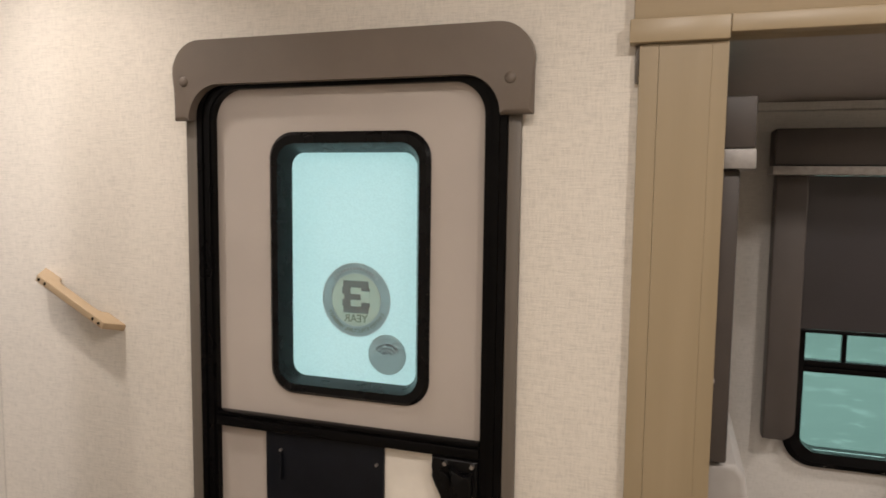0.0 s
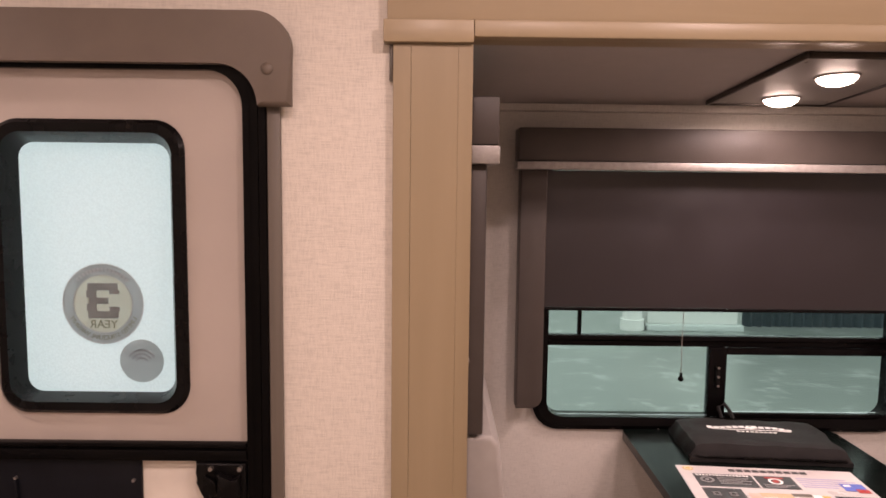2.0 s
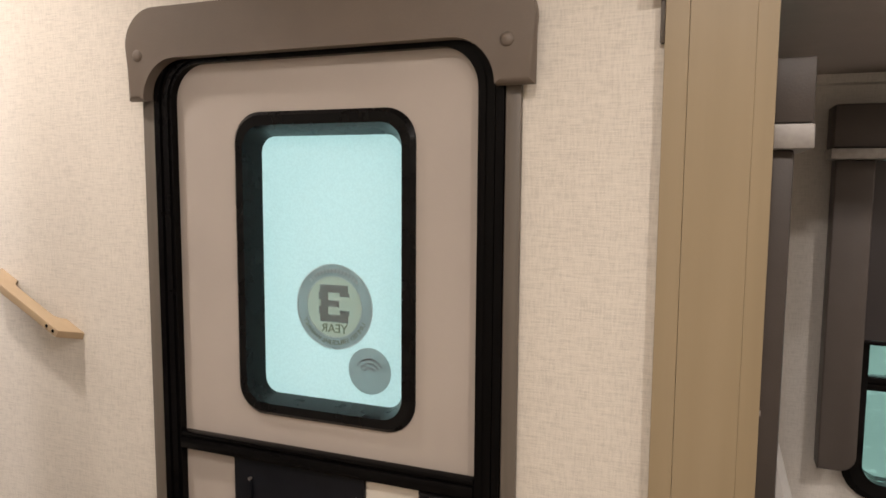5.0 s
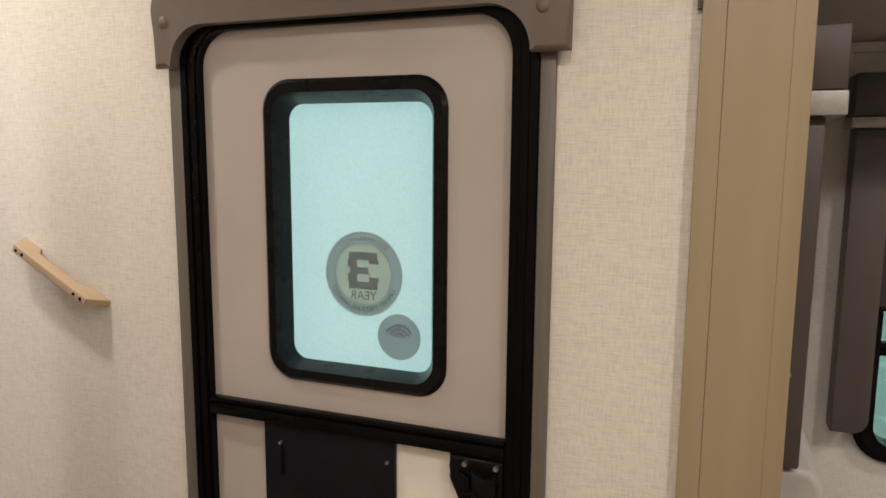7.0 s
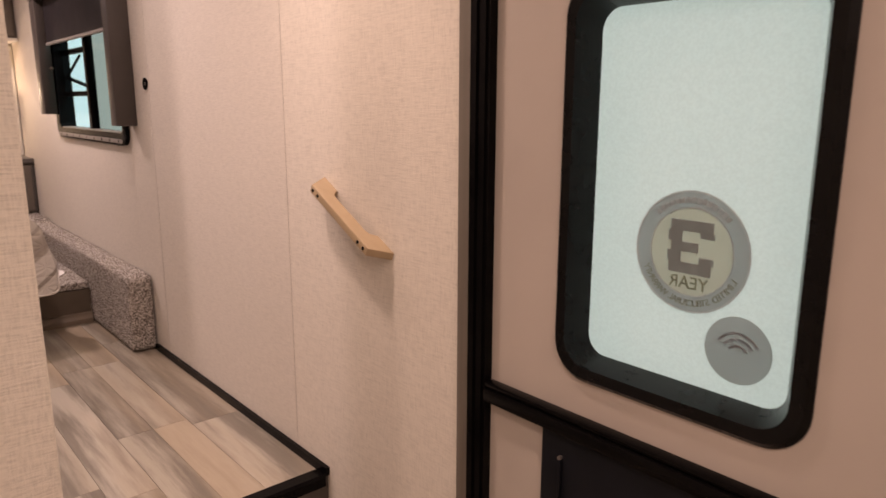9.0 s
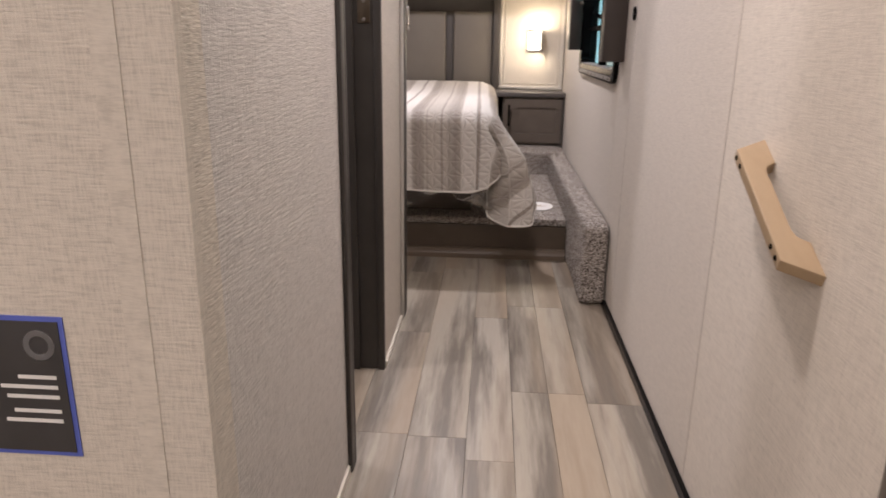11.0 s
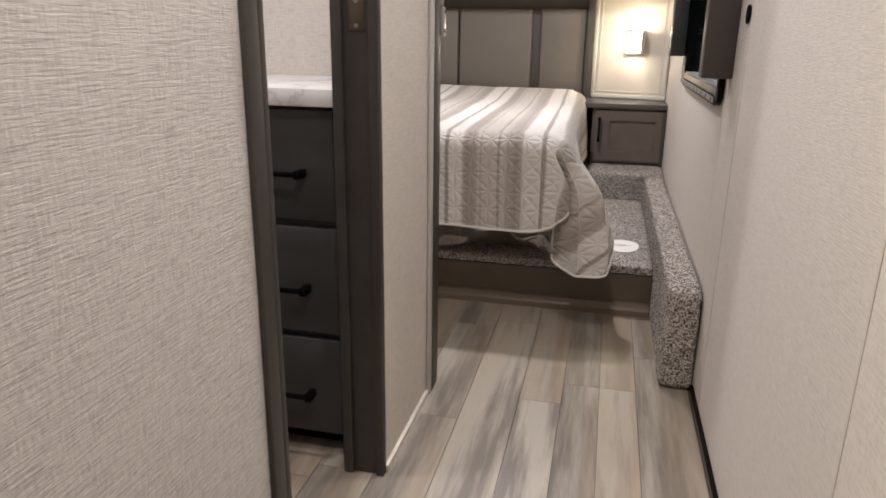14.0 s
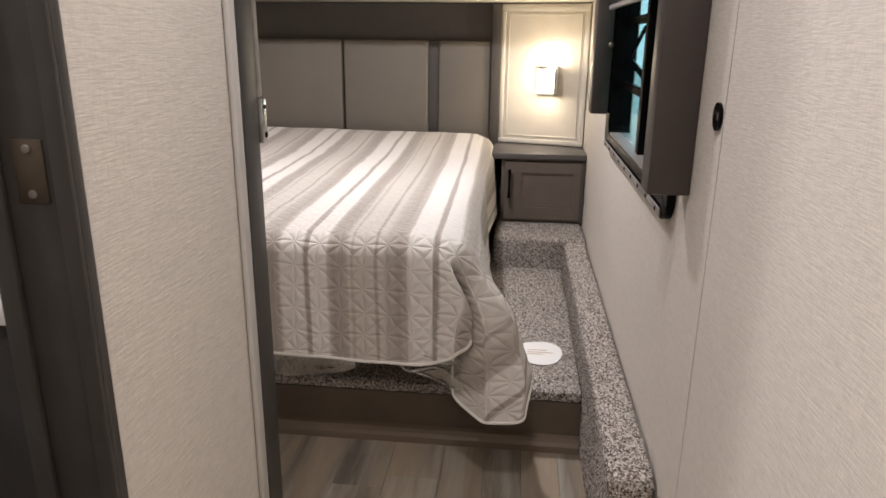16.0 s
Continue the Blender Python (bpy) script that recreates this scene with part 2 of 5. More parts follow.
M_base = woodgrain("brown_base_moulding", [(0.3, (0.14, 0.105, 0.075)), (0.8, (0.22, 0.17, 0.125))], "y", 0.4, 30, 0.3)
M_riser = plain("brown_riser_panel", (0.105, 0.080, 0.058), 0.4, vary=0.08, grain=0.2)
M_porcelain = plain("white_sink", (0.82, 0.83, 0.86), 0.15, vary=0.02, grain=0)
M_quiltedge = plain("ivory_binding", (0.72, 0.68, 0.62), 0.8, vary=0.03)
M_bulb = glow("lamp_glow", (1.0, 0.90, 0.76), 15.0)
M_puck = glow("puck_glow", (1.0, 0.86, 0.66), 4.0)
M_shadeglow = glow("sconce_shade_glow", (1.0, 0.88, 0.66), 14.0)
M_underfloor = plain("floor_joint", (0.06, 0.05, 0.042), 0.7)


def plank_wood():
    """Weathered vinyl plank: each has its own grey or tan tone, with soft streaks along it."""
    m, nt, bs = mat("weathered_plank")
    oi = nt.nodes.new("ShaderNodeObjectInfo")
    v = coords(nt, (1.3, 15, 15))
    cx = nt.nodes.new("ShaderNodeCombineXYZ")
    nt.links.new(mth(nt, "MULTIPLY", oi.outputs["Random"], 71.0), cx.inputs[0])
    nt.links.new(mth(nt, "MULTIPLY", oi.outputs["Random"], 133.0), cx.inputs[1])
    ad = nt.nodes.new("ShaderNodeVectorMath")
    nt.links.new(v, ad.inputs[0])
    nt.links.new(cx.outputs[0], ad.inputs[1])
    streak = noise_tex(nt, ad.outputs[0], 0.9, 6, 0.62)
    patch = noise_tex(nt, ad.outputs[0], 0.35, 3, 0.5)
    fine = noise_tex(nt, ad.outputs[0], 7.0, 3, 0.7)
    tone = ramp(nt, oi.outputs["Random"], [(0.0, (0.165, 0.142, 0.112)), (0.25, (0.24, 0.213, 0.175)), (0.5, (0.29, 0.25, 0.185)), (0.75, (0.355, 0.322, 0.265)), (1.0, (0.20, 0.168, 0.125))])
    dark = mixc(nt, 0.76, tone, (0.085, 0.066, 0.048))
    light = mixc(nt, 0.46, tone, (0.46, 0.412, 0.335))
    tan = mixc(nt, 0.65, tone, (0.41, 0.30, 0.19))
    c = mixc(nt, ramp(nt, streak, [(0.43, (0, 0, 0)), (0.58, (1, 1, 1))]), dark, light)
    c = mixc(nt, ramp(nt, patch, [(0.44, (0, 0, 0)), (0.61, (0.8, 0.8, 0.8))]), c, tan)
    c = mixc(nt, 0.18, c, mixc(nt, fine, (0.06, 0.05, 0.04), (0.5, 0.46, 0.4)))
    nt.links.new(c, bs.inputs["Base Color"])
    bs.inputs["Roughness"].default_value = 0.38
    bump(nt, bs, fine, 0.10, 0.0008)
    return m


M_plank = plank_wood()


def marble():
    m, nt, bs = mat("white_marble_laminate")
    v = coords(nt, (1, 1, 1))
    a = noise_tex(nt, v, 2.4, 5, 0.6)
    d = mth(nt, "ABSOLUTE", mth(nt, "SUBTRACT", a, 0.5))
    nt.links.new(ramp(nt, d, [(0.0, (0.60, 0.57, 0.54)), (0.012, (0.74, 0.72, 0.70)), (0.06, (0.80, 0.785, 0.77))]), bs.inputs["Base Color"])
    bs.inputs["Roughness"].default_value = 0.22
    return m


def carpet():
    m, nt, bs = mat("speckled_carpet")
    v = coords(nt)
    vo = nt.nodes.new("ShaderNodeTexVoronoi")
    vo.inputs["Scale"].default_value = 275
    nt.links.new(v, vo.inputs["Vector"])
    f = noise_tex(nt, v, 170, 2, 0.5)
    sep = nt.nodes.new("ShaderNodeSeparateColor")
    nt.links.new(vo.outputs["Color"], sep.inputs[0])
    s = mth(nt, "MULTIPLY_ADD", sep.outputs[0], 0.6)
    nt.links.new(mth(nt, "MULTIPLY", f, 0.5), nt.nodes[-2].inputs[2])
    col = ramp(nt, s, [(0.27, (0.065, 0.052, 0.044)), (0.41, (0.20, 0.168, 0.143)), (0.56, (0.39, 0.345, 0.305)), (0.76, (0.70, 0.65, 0.59))])
    nt.links.new(col, bs.inputs["Base Color"])
    bs.inputs["Roughness"].default_value = 0.95
    bs.inputs["Specular IOR Level"].default_value = 0.1
    bump(nt, bs, mth(nt, "ADD", f, vo.outputs["Distance"]), 1.0, 0.005)
    return m


CELL = 0.058      # one stitched star of the quilt


def quilt():
    """Woven stripes along the bed, and stitched star quilting; UV is in metres over the cloth."""
    m, nt, bs = mat("striped_quilt")
    uv = nt.nodes.new("ShaderNodeUVMap")
    sp = nt.nodes.new("ShaderNodeSeparateXYZ")
    nt.links.new(uv.outputs[0], sp.inputs[0])
    u, w = sp.outputs[0], sp.outputs[1]
    mp = nt.nodes.new("ShaderNodeMapping")
    mp.inputs["Scale"].default_value = (90, 3, 1)
    nt.links.new(uv.outputs[0], mp.inputs[0])
    th = noise_tex(nt, mp.outputs[0], 1.0, 3)
    uw = mth(nt, "ADD", u, mth(nt, "MULTIPLY", mth(nt, "SUBTRACT", th, 0.5), 0.012))
    skew = mth(nt, "MULTIPLY", mth(nt, "ADD", w, 3.2), 0.02)
    rep = mth(nt, "FRACT", mth(nt, "ADD", mth(nt, "DIVIDE", mth(nt, "SUBTRACT", mth(nt, "SUBTRACT", uw, 0.962), skew), 0.323), 20.015))
    white, taupe, mid, stone = (0.66, 0.62, 0.565), (0.27, 0.225, 0.185), (0.36, 0.315, 0.265), (0.47, 0.425, 0.365)
    stripes = ramp(nt, rep, [(0.0, taupe), (0.03, taupe), (0.045, white), (0.165, white), (0.19, mid), (0.22, taupe), (0.29, taupe), (0.33, mid), (0.345, stone), (0.355, stone), (0.365, mid), (0.375, mid), (0.39, stone), (0.54, stone), (0.55, taupe), (0.565, taupe), (0.58, stone), (0.61, stone), (0.64, mid), (0.74, taupe), (0.79, mid), (0.815, white), (0.985, white), (1.0, taupe)])
    nt.links.new(mixc(nt, 0.35, stripes, mixc(nt, th, stripes, (0.70, 0.66, 0.60)), "MIX"), bs.inputs["Base Color"])
    wob = mth(nt, "MULTIPLY", mth(nt, "SUBTRACT", noise_tex(nt, uv.outputs[0], 17.0, 2), 0.5), 0.022)
    hs = []
    for ku, kw, shift, sharp in ((1, 0, 0.0, 4.6), (0, 1, 0.0, 4.6), (1, 1, 0.5, 2.6), (1, -1, 0.5, 2.6)):
        a = mth(nt, "ADD", mth(nt, "MULTIPLY", u, ku), mth(nt, "MULTIPLY", w, kw))
        fr = mth(nt, "FRACT", mth(nt, "ADD", mth(nt, "DIVIDE", mth(nt, "ADD", a, wob), CELL), 200.0 + shift))
        d = mth(nt, "ABSOLUTE", mth(nt, "SUBTRACT", fr, 0.5))
        hs.append(mth(nt, "MINIMUM", mth(nt, "MULTIPLY", d, sharp), 1.0))
    h = mth(nt, "MINIMUM", mth(nt, "MINIMUM", hs[0], hs[1]), mth(nt, "MINIMUM", hs[2], hs[3]))
    h = mth(nt, "POWER", h, 0.6)
    weave = noise_tex(nt, mp.outputs[0], 6.0, 2)
    bump(nt, bs, mth(nt, "ADD", h, mth(nt, "MULTIPLY", weave, 0.08)), 0.75, 0.005)
    bs.inputs["Roughness"].default_value = 0.85
    bs.inputs["Sheen Weight"].default_value = 0.15
    return m


def concrete():
    m, nt, bs = mat("sealed_concrete")
    v = coords(nt)
    a = noise_tex(nt, v, 0.5, 5)
    b = noise_tex(nt, v, 2.6, 6, 0.72)
    c1 = ramp(nt, a, [(0.3, (0.22, 0.243, 0.233)), (0.7, (0.29, 0.315, 0.30))])
    sp = ramp(nt, b, [(0.56, (0, 0, 0)), (0.63, (1, 1, 1))])
    nt.links.new(mixc(nt, mth(nt, "MULTIPLY", sp, 0.42), c1, (0.66, 0.68, 0.66)), bs.inputs["Base Color"])
    bs.inputs["Roughness"].default_value = 0.28
    return m


def clear_film():
    m, nt, bs = mat("clear_plastic_film")
    tr = nt.nodes.new("ShaderNodeBsdfTransparent")
    tr.inputs["Color"].default_value = (0.86, 0.87, 0.87, 1)
    gl = nt.nodes.new("ShaderNodeBsdfGlossy")
    gl.inputs["Roughness"].default_value = 0.07
    lw = nt.nodes.new("ShaderNodeFresnel")
    lw.inputs["IOR"].default_value = 1.5
    mx = nt.nodes.new("ShaderNodeMixShader")
    nt.links.new(mth(nt, "MULTIPLY_ADD", lw.outputs[0], 0.8), mx.inputs[0])
    nt.nodes[-1].inputs[2].default_value = 0.05
    nt.links.new(tr.outputs[0], mx.inputs[1])
    nt.links.new(gl.outputs[0], mx.inputs[2])
    nt.links.new(mx.outputs[0], nt.nodes["Material Output"].inputs["Surface"])
    v = coords(nt)
    b = nt.nodes.new("ShaderNodeBump")
    b.inputs["Strength"].default_value, b.inputs["Distance"].default_value = 0.8, 0.02
    nt.links.new(noise_tex(nt, v, 14, 3), b.inputs["Height"])
    nt.links.new(b.outputs["Normal"], gl.inputs["Normal"])
    return m


M_marble, M_carpet, M_quilt, M_concrete, M_film = marble(), carpet(), quilt(), concrete(), clear_film()


# ---- mesh helpers ----
def box(bm, x0, x1, y0, y1, z0, z1, bev=0.0, seg=2):
    vs = [bm.verts.new((x, y, z)) for z in (z0, z1) for y in (y0, y1) for x in (x0, x1)]
    fs = [bm.faces.new([vs[i] for i in q]) for q in ((0, 2, 3, 1), (4, 5, 7, 6), (0, 1, 5, 4), (2, 6, 7, 3), (0, 4, 6, 2), (1, 3, 7, 5))]
    if bev:
        es = list({e for f in fs for e in f.edges})
        bmesh.ops.bevel(bm, geom=es, offset=bev, segments=seg, profile=0.5, affect="EDGES")


def boxes(*specs, bev=0.0):
    bm = bmesh.new()
    for s in specs:
        box(bm, *s, bev=bev)
    return bm


AX = {"y": lambda a, b, d: (a, d, b), "x": lambda a, b, d: (d, a, b), "z": lambda a, b, d: (a, b, d)}


def prism(bm, pts, d0, d1, axis="y", bev=0.0, inset=None):
    """Outline (a, b) swept from d0 to d1 along the axis."""
    place = AX[axis]
    lo = [bm.verts.new(place(a, b, d0)) for a, b in pts]
    hi = [bm.verts.new(place(a, b, d1)) for a, b in pts]
    n = len(pts)
    ends = [bm.faces.new(lo), bm.faces.new(hi)]
    for i in range(n):
        bm.faces.new((lo[i], lo[(i + 1) % n], hi[(i + 1) % n], hi[i]))
    if bev:
        es = list({e for f in ends for e in f.edges})
        bmesh.ops.bevel(bm, geom=es, offset=bev, segments=3, profile=0.5, affect="EDGES")
    bmesh.ops.recalc_face_normals(bm, faces=bm.faces)


def rrect(x0, x1, z0, z1, r, n=8):
    pts = []
    for cx, cz, a0 in ((x1 - r, z1 - r, 0), (x0 + r, z1 - r, 90), (x0 + r, z0 + r, 180), (x1 - r, z0 + r, 270)):
        for i in range(n + 1):
            a = radians(a0 + 90 * i / n)
            pts.append((cx + r * math.cos(a), cz + r * math.sin(a)))
    return pts


def ring(bm, loops, axis="y"):
    """Closed ring lofted through loops of (points, depth); the last joins the first."""
    place = AX[axis]
    rows = [[bm.verts.new(place(a, b, d)) for a, b in pts] for pts, d in loops]
    n = len(rows[0])
    for k in range(len(rows)):
        p, q = rows[k], rows[(k + 1) % len(rows)]
        for i in range(n):
            bm.faces.new((p[i], p[(i + 1) % n], q[(i + 1) % n], q[i]))
    bmesh.ops.recalc_face_normals(bm, faces=bm.faces)


def circle(cx, cz, r, n=40):
    return [(cx + r * math.cos(2 * math.pi * i / n), cz + r * math.sin(2 * math.pi * i / n)) for i in range(n)]


def tube(bm, pts, r, n=10):
    prev = None
    pts = [Vector(p) for p in pts]
    for i, p in enumerate(pts):
        d = (pts[min(i + 1, len(pts) - 1)] - pts[max(i - 1, 0)]).normalized()
        s = d.cross(Vector((0, 0, 1)) if abs(d.z) < 0.9 else Vector((1, 0, 0))).normalized()
        t = d.cross(s)
        row = [bm.verts.new(p + r * (math.cos(2 * math.pi * k / n) * s + math.sin(2 * math.pi * k / n) * t)) for k in range(n)]
        if prev:
            for k in range(n):
                bm.faces.new((prev[k], prev[(k + 1) % n], row[(k + 1) % n], row[k]))
        else:
            bm.faces.new(row[::-1])
        prev = row
    bm.faces.new(prev)
    bmesh.ops.recalc_face_normals(bm, faces=bm.faces)


def finish(name, bm, material, smooth=True):
    me = bpy.data.meshes.new(name)
    bm.normal_update()
    bm.to_mesh(me)
    bm.free()
    me.materials.append(material)
    if smooth:
        me.polygons.foreach_set("use_smooth", [True] * len(me.polygons))
        me.set_sharp_from_angle(angle=radians(35))
    return me


BASES = {}


def thing(name, at, label, category, group="", kind=""):
    ob = tagged(new(name), label, category, group, kind)
    ob.location = at
    BASES[ob.name] = Vector(at)
    return ob


def part(name, bm, material, parent, label="", smooth=True):
    ob = new(name, finish(name, bm, material, smooth))
    ob.parent = parent
    if parent.name in BASES:
        ob.matrix_parent_inverse = Matrix.Translation(-BASES[parent.name])
    return tagged(ob, label)


def solo(name, bm, material, label, category, group="", kind="", smooth=True):
    return tagged(new(name, finish(name, bm, material, smooth)), label, category, group, kind)


def setting(name, bm, material, label, category, smooth=False):
    return tagged(new(name, finish(name, bm, material, smooth)), label, category, kind="structure")


def lettering(name, text, size, material, parent, m, label="", depth=0.0004):
    cu = bpy.data.curves.new(name, "FONT")
    cu.body, cu.size, cu.align_x, cu.align_y, cu.extrude = text, size, "CENTER", "CENTER", depth
    tmp = bpy.data.objects.new(name, cu)
    scene.collection.objects.link(tmp)
    me = bpy.data.meshes.new_from_object(tmp.evaluated_get(bpy.context.evaluated_depsgraph_get()))
    bpy.data.objects.remove(tmp)
    me.transform(m)
    me.materials.clear()
    me.materials.append(material)
    ob = new(name, me)
    ob.parent = parent
    if parent.name in BASES:
        ob.matrix_parent_inverse = Matrix.Translation(-BASES[parent.name])
    return tagged(ob, label)


# ---- large structure ----
T = 0.06
setting("wall_north", boxes(
    (-1.795, -1.125, WN, WN + T, 0, CEIL), (-1.125, -0.318, WN, WN + T, 1.80, CEIL), (-0.318, 0.086, WN, WN + T, 0, CEIL),
    (0.086, 1.75, WN, WN + T, 1.86, CEIL), (1.75, 2.76, WN, WN + T, 0, CEIL)), M_wall,
    "cream linen-textured wallpaper wall with an entry door", "wall")
setting("wall_north_bedroom", boxes((-5.25, -4.0, WN, WN + T, 0, CEIL), (-4.0, -3.03, WN, WN + T, 0, 1.35), (-4.0, -3.03, WN, WN + T, 1.94, CEIL), (-3.03, -1.7954, WN, WN + T, 0, CEIL)), M_hallfine,
    "warm grey fine-textured wall panel beside the bed", "wall")
setting("hall_wall_end", boxes((-2.70, -2.312, 0.638, HALL, 0, CEIL)), M_hallfine, "warm grey fine-textured partition beside the bedroom door", "wall")
setting("wall_south", boxes((-5.25, 2.76, -1.36, -1.30, 0, CEIL)), M_wall, "plain linen wallpapered wall", "wall")
setting("wall_east", boxes((2.70, 2.76, -1.30, WN, 0, CEIL)), M_wally, "plain linen wallpapered wall", "wall")
setting("wall_west", boxes((-5.25, -5.19, -1.30, WN, 0, CEIL)), M_wally, "plain wall behind the headboard", "wall")
setting("hall_wall", boxes((-1.820, -1.14, 0.638, HALL, 0, CEIL), (-2.296, -1.835, 0.641, 0.720, 2.41, CEIL)), M_hall,
        "linen wallpapered partition beside the hall", "wall")
setting("partition_wall", boxes((-1.14, -1.08, -1.30, 0.7402, 0, CEIL)), M_wally, "linen wallpapered partition end beside the steps", "wall")
setting("bathroom_wall", boxes((-2.81, -2.75, -1.30, 0.6365, F1, CEIL)), M_wally, "linen wallpapered bathroom wall behind the vanity", "wall")
setting("wall_seam_trim", boxes((-1.803, -1.801, WN - 0.0003, WN, F1, CEIL), (-2.99, -2.987, WN - 0.0003, WN, F1, CEIL),
        (-1.095, -1.0792, 0.7402, 0.7417, 0, CEIL), (-1.08, -1.0792, 0.665, 0.69, 0, CEIL)), M_wall, "thin wallpapered seam strips on the walls", "trim")
setting("ceiling", boxes((-5.25, 2.76, -1.36, WN + T, CEIL, CEIL + 0.08)), M_ceil, "plain off-white ceiling panel", "ceiling")
bm = bmesh.new()
prism(bm, [(WN + T, 1.852), (SLB + T, 1.797), (SLB + T, 1.856), (WN + T, 1.911)], 0.026, 1.81, "x")
setting("ceiling_slide", bm, M_slideceil, "grey sloping ceiling of the dinette slide-out", "ceiling")
setting("slide_wall_back", boxes(
    (0.086, 0.36, SLB, SLB + T, 0, 1.80), (0.36, 1.53, SLB, SLB + T, 0, 0.775), (0.36, 1.53, SLB, SLB + T, 1.70, 1.80), (1.53, 1.75, SLB, SLB + T, 0, 1.80)),
    M_slidewall, "grey linen wallpapered slide-out wall", "wall")
setting("slide_wall_side", boxes((0.026, 0.086, WN + T, SLB + T, 0, 1.80), (1.75, 1.81, WN + T, SLB + T, 0, 1.80)), M_slidewall, "slide-out end walls", "wall")
bm = bmesh.new()
prism(bm, [(SLB - 0.012, 1.778), (SLB, 1.774), (SLB, 1.7995), (SLB - 0.012, 1.8002)], 0.086, 1.75, "x")
setting("cornice_trim", bm, M_slidewall, "pale strip along the slide-out ceiling", "trim")
setting("floor_lower", boxes((-1.123, -1.08, 0.741, WN + T, -0.06, 0), (-1.08, 2.70, -1.30, WN + T, -0.06, 0), (0.026, 1.81, WN + T, SLB + T, -0.06, 0.0)), M_plank, "wood-look vinyl floor of the lower level", "floor")
setting("floor_upper", boxes((-3.44, STEP + 0.003, 0.723, WN, 0.40, F1 - 0.005), (-3.44, -1.82, -1.30, 0.723, 0.40, F1 - 0.005), (-1.82, -1.15, -1.30, 0.63, 0.40, F1 - 0.005), (-5.19, -3.44, -1.30, WN, 0.40, F1 - 0.005)), M_underfloor,
        "dark underlay of the raised floor", "floor")
# steps up to the raised floor
for i, (sx0, sx1, sz) in enumerate(((-1.647, -1.385, 0.362), (-1.385, -1.123, 0.181))):
    tread = setting("stair_tread", boxes((sx0, sx1 + 0.02, 0.741, WN, sz - 0.03, sz)), M_plank, "wood-look stair tread", "step")
    setting("stair_riser", boxes((sx0 - 0.02, sx0 - 0.002, 0.741, WN, sz, sz + 0.151)), M_cream, "cream stair riser", "step")
setting("stair_riser", boxes((-1.143, -1.125, 0.741, WN, 0.0, 0.151)), M_cream, "cream stair riser", "step")
bm = bmesh.new()
prism(bm, [(STEP - 0.03, F1 + 0.004), (STEP + 0.006, F1 + 0.004), (STEP + 0.012, F1 - 0.002), (STEP + 0.012, F1 - 0.028), (STEP + 0.004, F1 - 0.028), (STEP + 0.004, F1 - 0.004), (STEP - 0.03, F1)], 0.735, WN - 0.012, "y", bev=0)
setting("nosing_trim", bm, M_black, "black metal nosing on the floor edge", "trim")
setting("baseboard", boxes((-2.88, STEP + 0.012, WN - 0.012, WN, F1, F1 + 0.022)), M_black, "black strip along the hall wall", "baseboard")
setting("baseboard_hall", boxes((-1.785, STEP, HALL, HALL + 0.006, F1, F1 + 0.02), (-2.676, -2.312, HALL, HALL + 0.008, F1, F1 + 0.016)), M_ivory, "thin pale strip along the hall wall", "baseboard")


def casing():
    near = thing("door_frame", (-1.80, 0.68, F1), "charcoal grey bathroom door frame with a brass strike plate", "door frame")
    bm = boxes((-1.835, -1.8205, 0.628, 0.733, F1, CEIL), (-1.8205, -1.787, HALL + 0.0005, 0.733, F1, CEIL), (-1.8205, -1.787, 0.628, 0.6375, F1, CEIL), bev=0.003)
    box(bm, -1.843, -1.835, 0.66, 0.69, F1, CEIL, 0.002)
    part("jamb", bm, M_post, near)
    bm = boxes((-2.312, -2.296, 0.634, 0.727, F1, CEIL), bev=0.003)
    box(bm, -2.296, -2.286, 0.634, 0.656, F1, CEIL, 0.003)
    box(bm, -2.296, -2.290, 0.708, 0.727, F1, CEIL, 0.002)
    part("post", bm, M_post, near)
    plate = part("strike_plate", boxes((-2.296, -2.2935, 0.668, 0.700, 1.500, 1.562), bev=0.001), M_brass, near, "brass strike plate")
    for z in (1.509, 1.553):
        bm = bmesh.new()
        prism(bm, circle(0.684, z, 0.0045, 12), -2.2935, -2.2915, "x", bev=0.0008)
        part("screw", bm, M_screw, plate)
    return near


casing()

bd = thing("sliding_door", (-2.74, 0.70, F1), "dark edge of a bedroom sliding door with a metal keeper", "door")
part("stile", boxes((-2.762, -2.7005, 0.640, 0.735, F1, CEIL), bev=0.003), M_post, bd)
part("edge_trim", boxes((-2.7005, -2.676, HALL + 0.0005, 0.734, F1, CEIL), bev=0.004), M_edge, bd, "pale edge moulding")
part("channel", boxes((-2.778, -2.7625, 0.66, 0.7365, 1.565, CEIL), bev=0.002), M_silver, bd, "silver door channel")
keeper = part("keeper", boxes((-2.780, -2.7625, 0.70, 0.742, 1.492, 1.562), bev=0.002), M_chrome, bd, "steel latch keeper")
for z in (1.505, 1.549):
    bm = bmesh.new()
    prism(bm, circle(-2.771, z, 0.004, 10), 0.742, 0.744, "y")
    part("screw", bm, M_black, keeper)


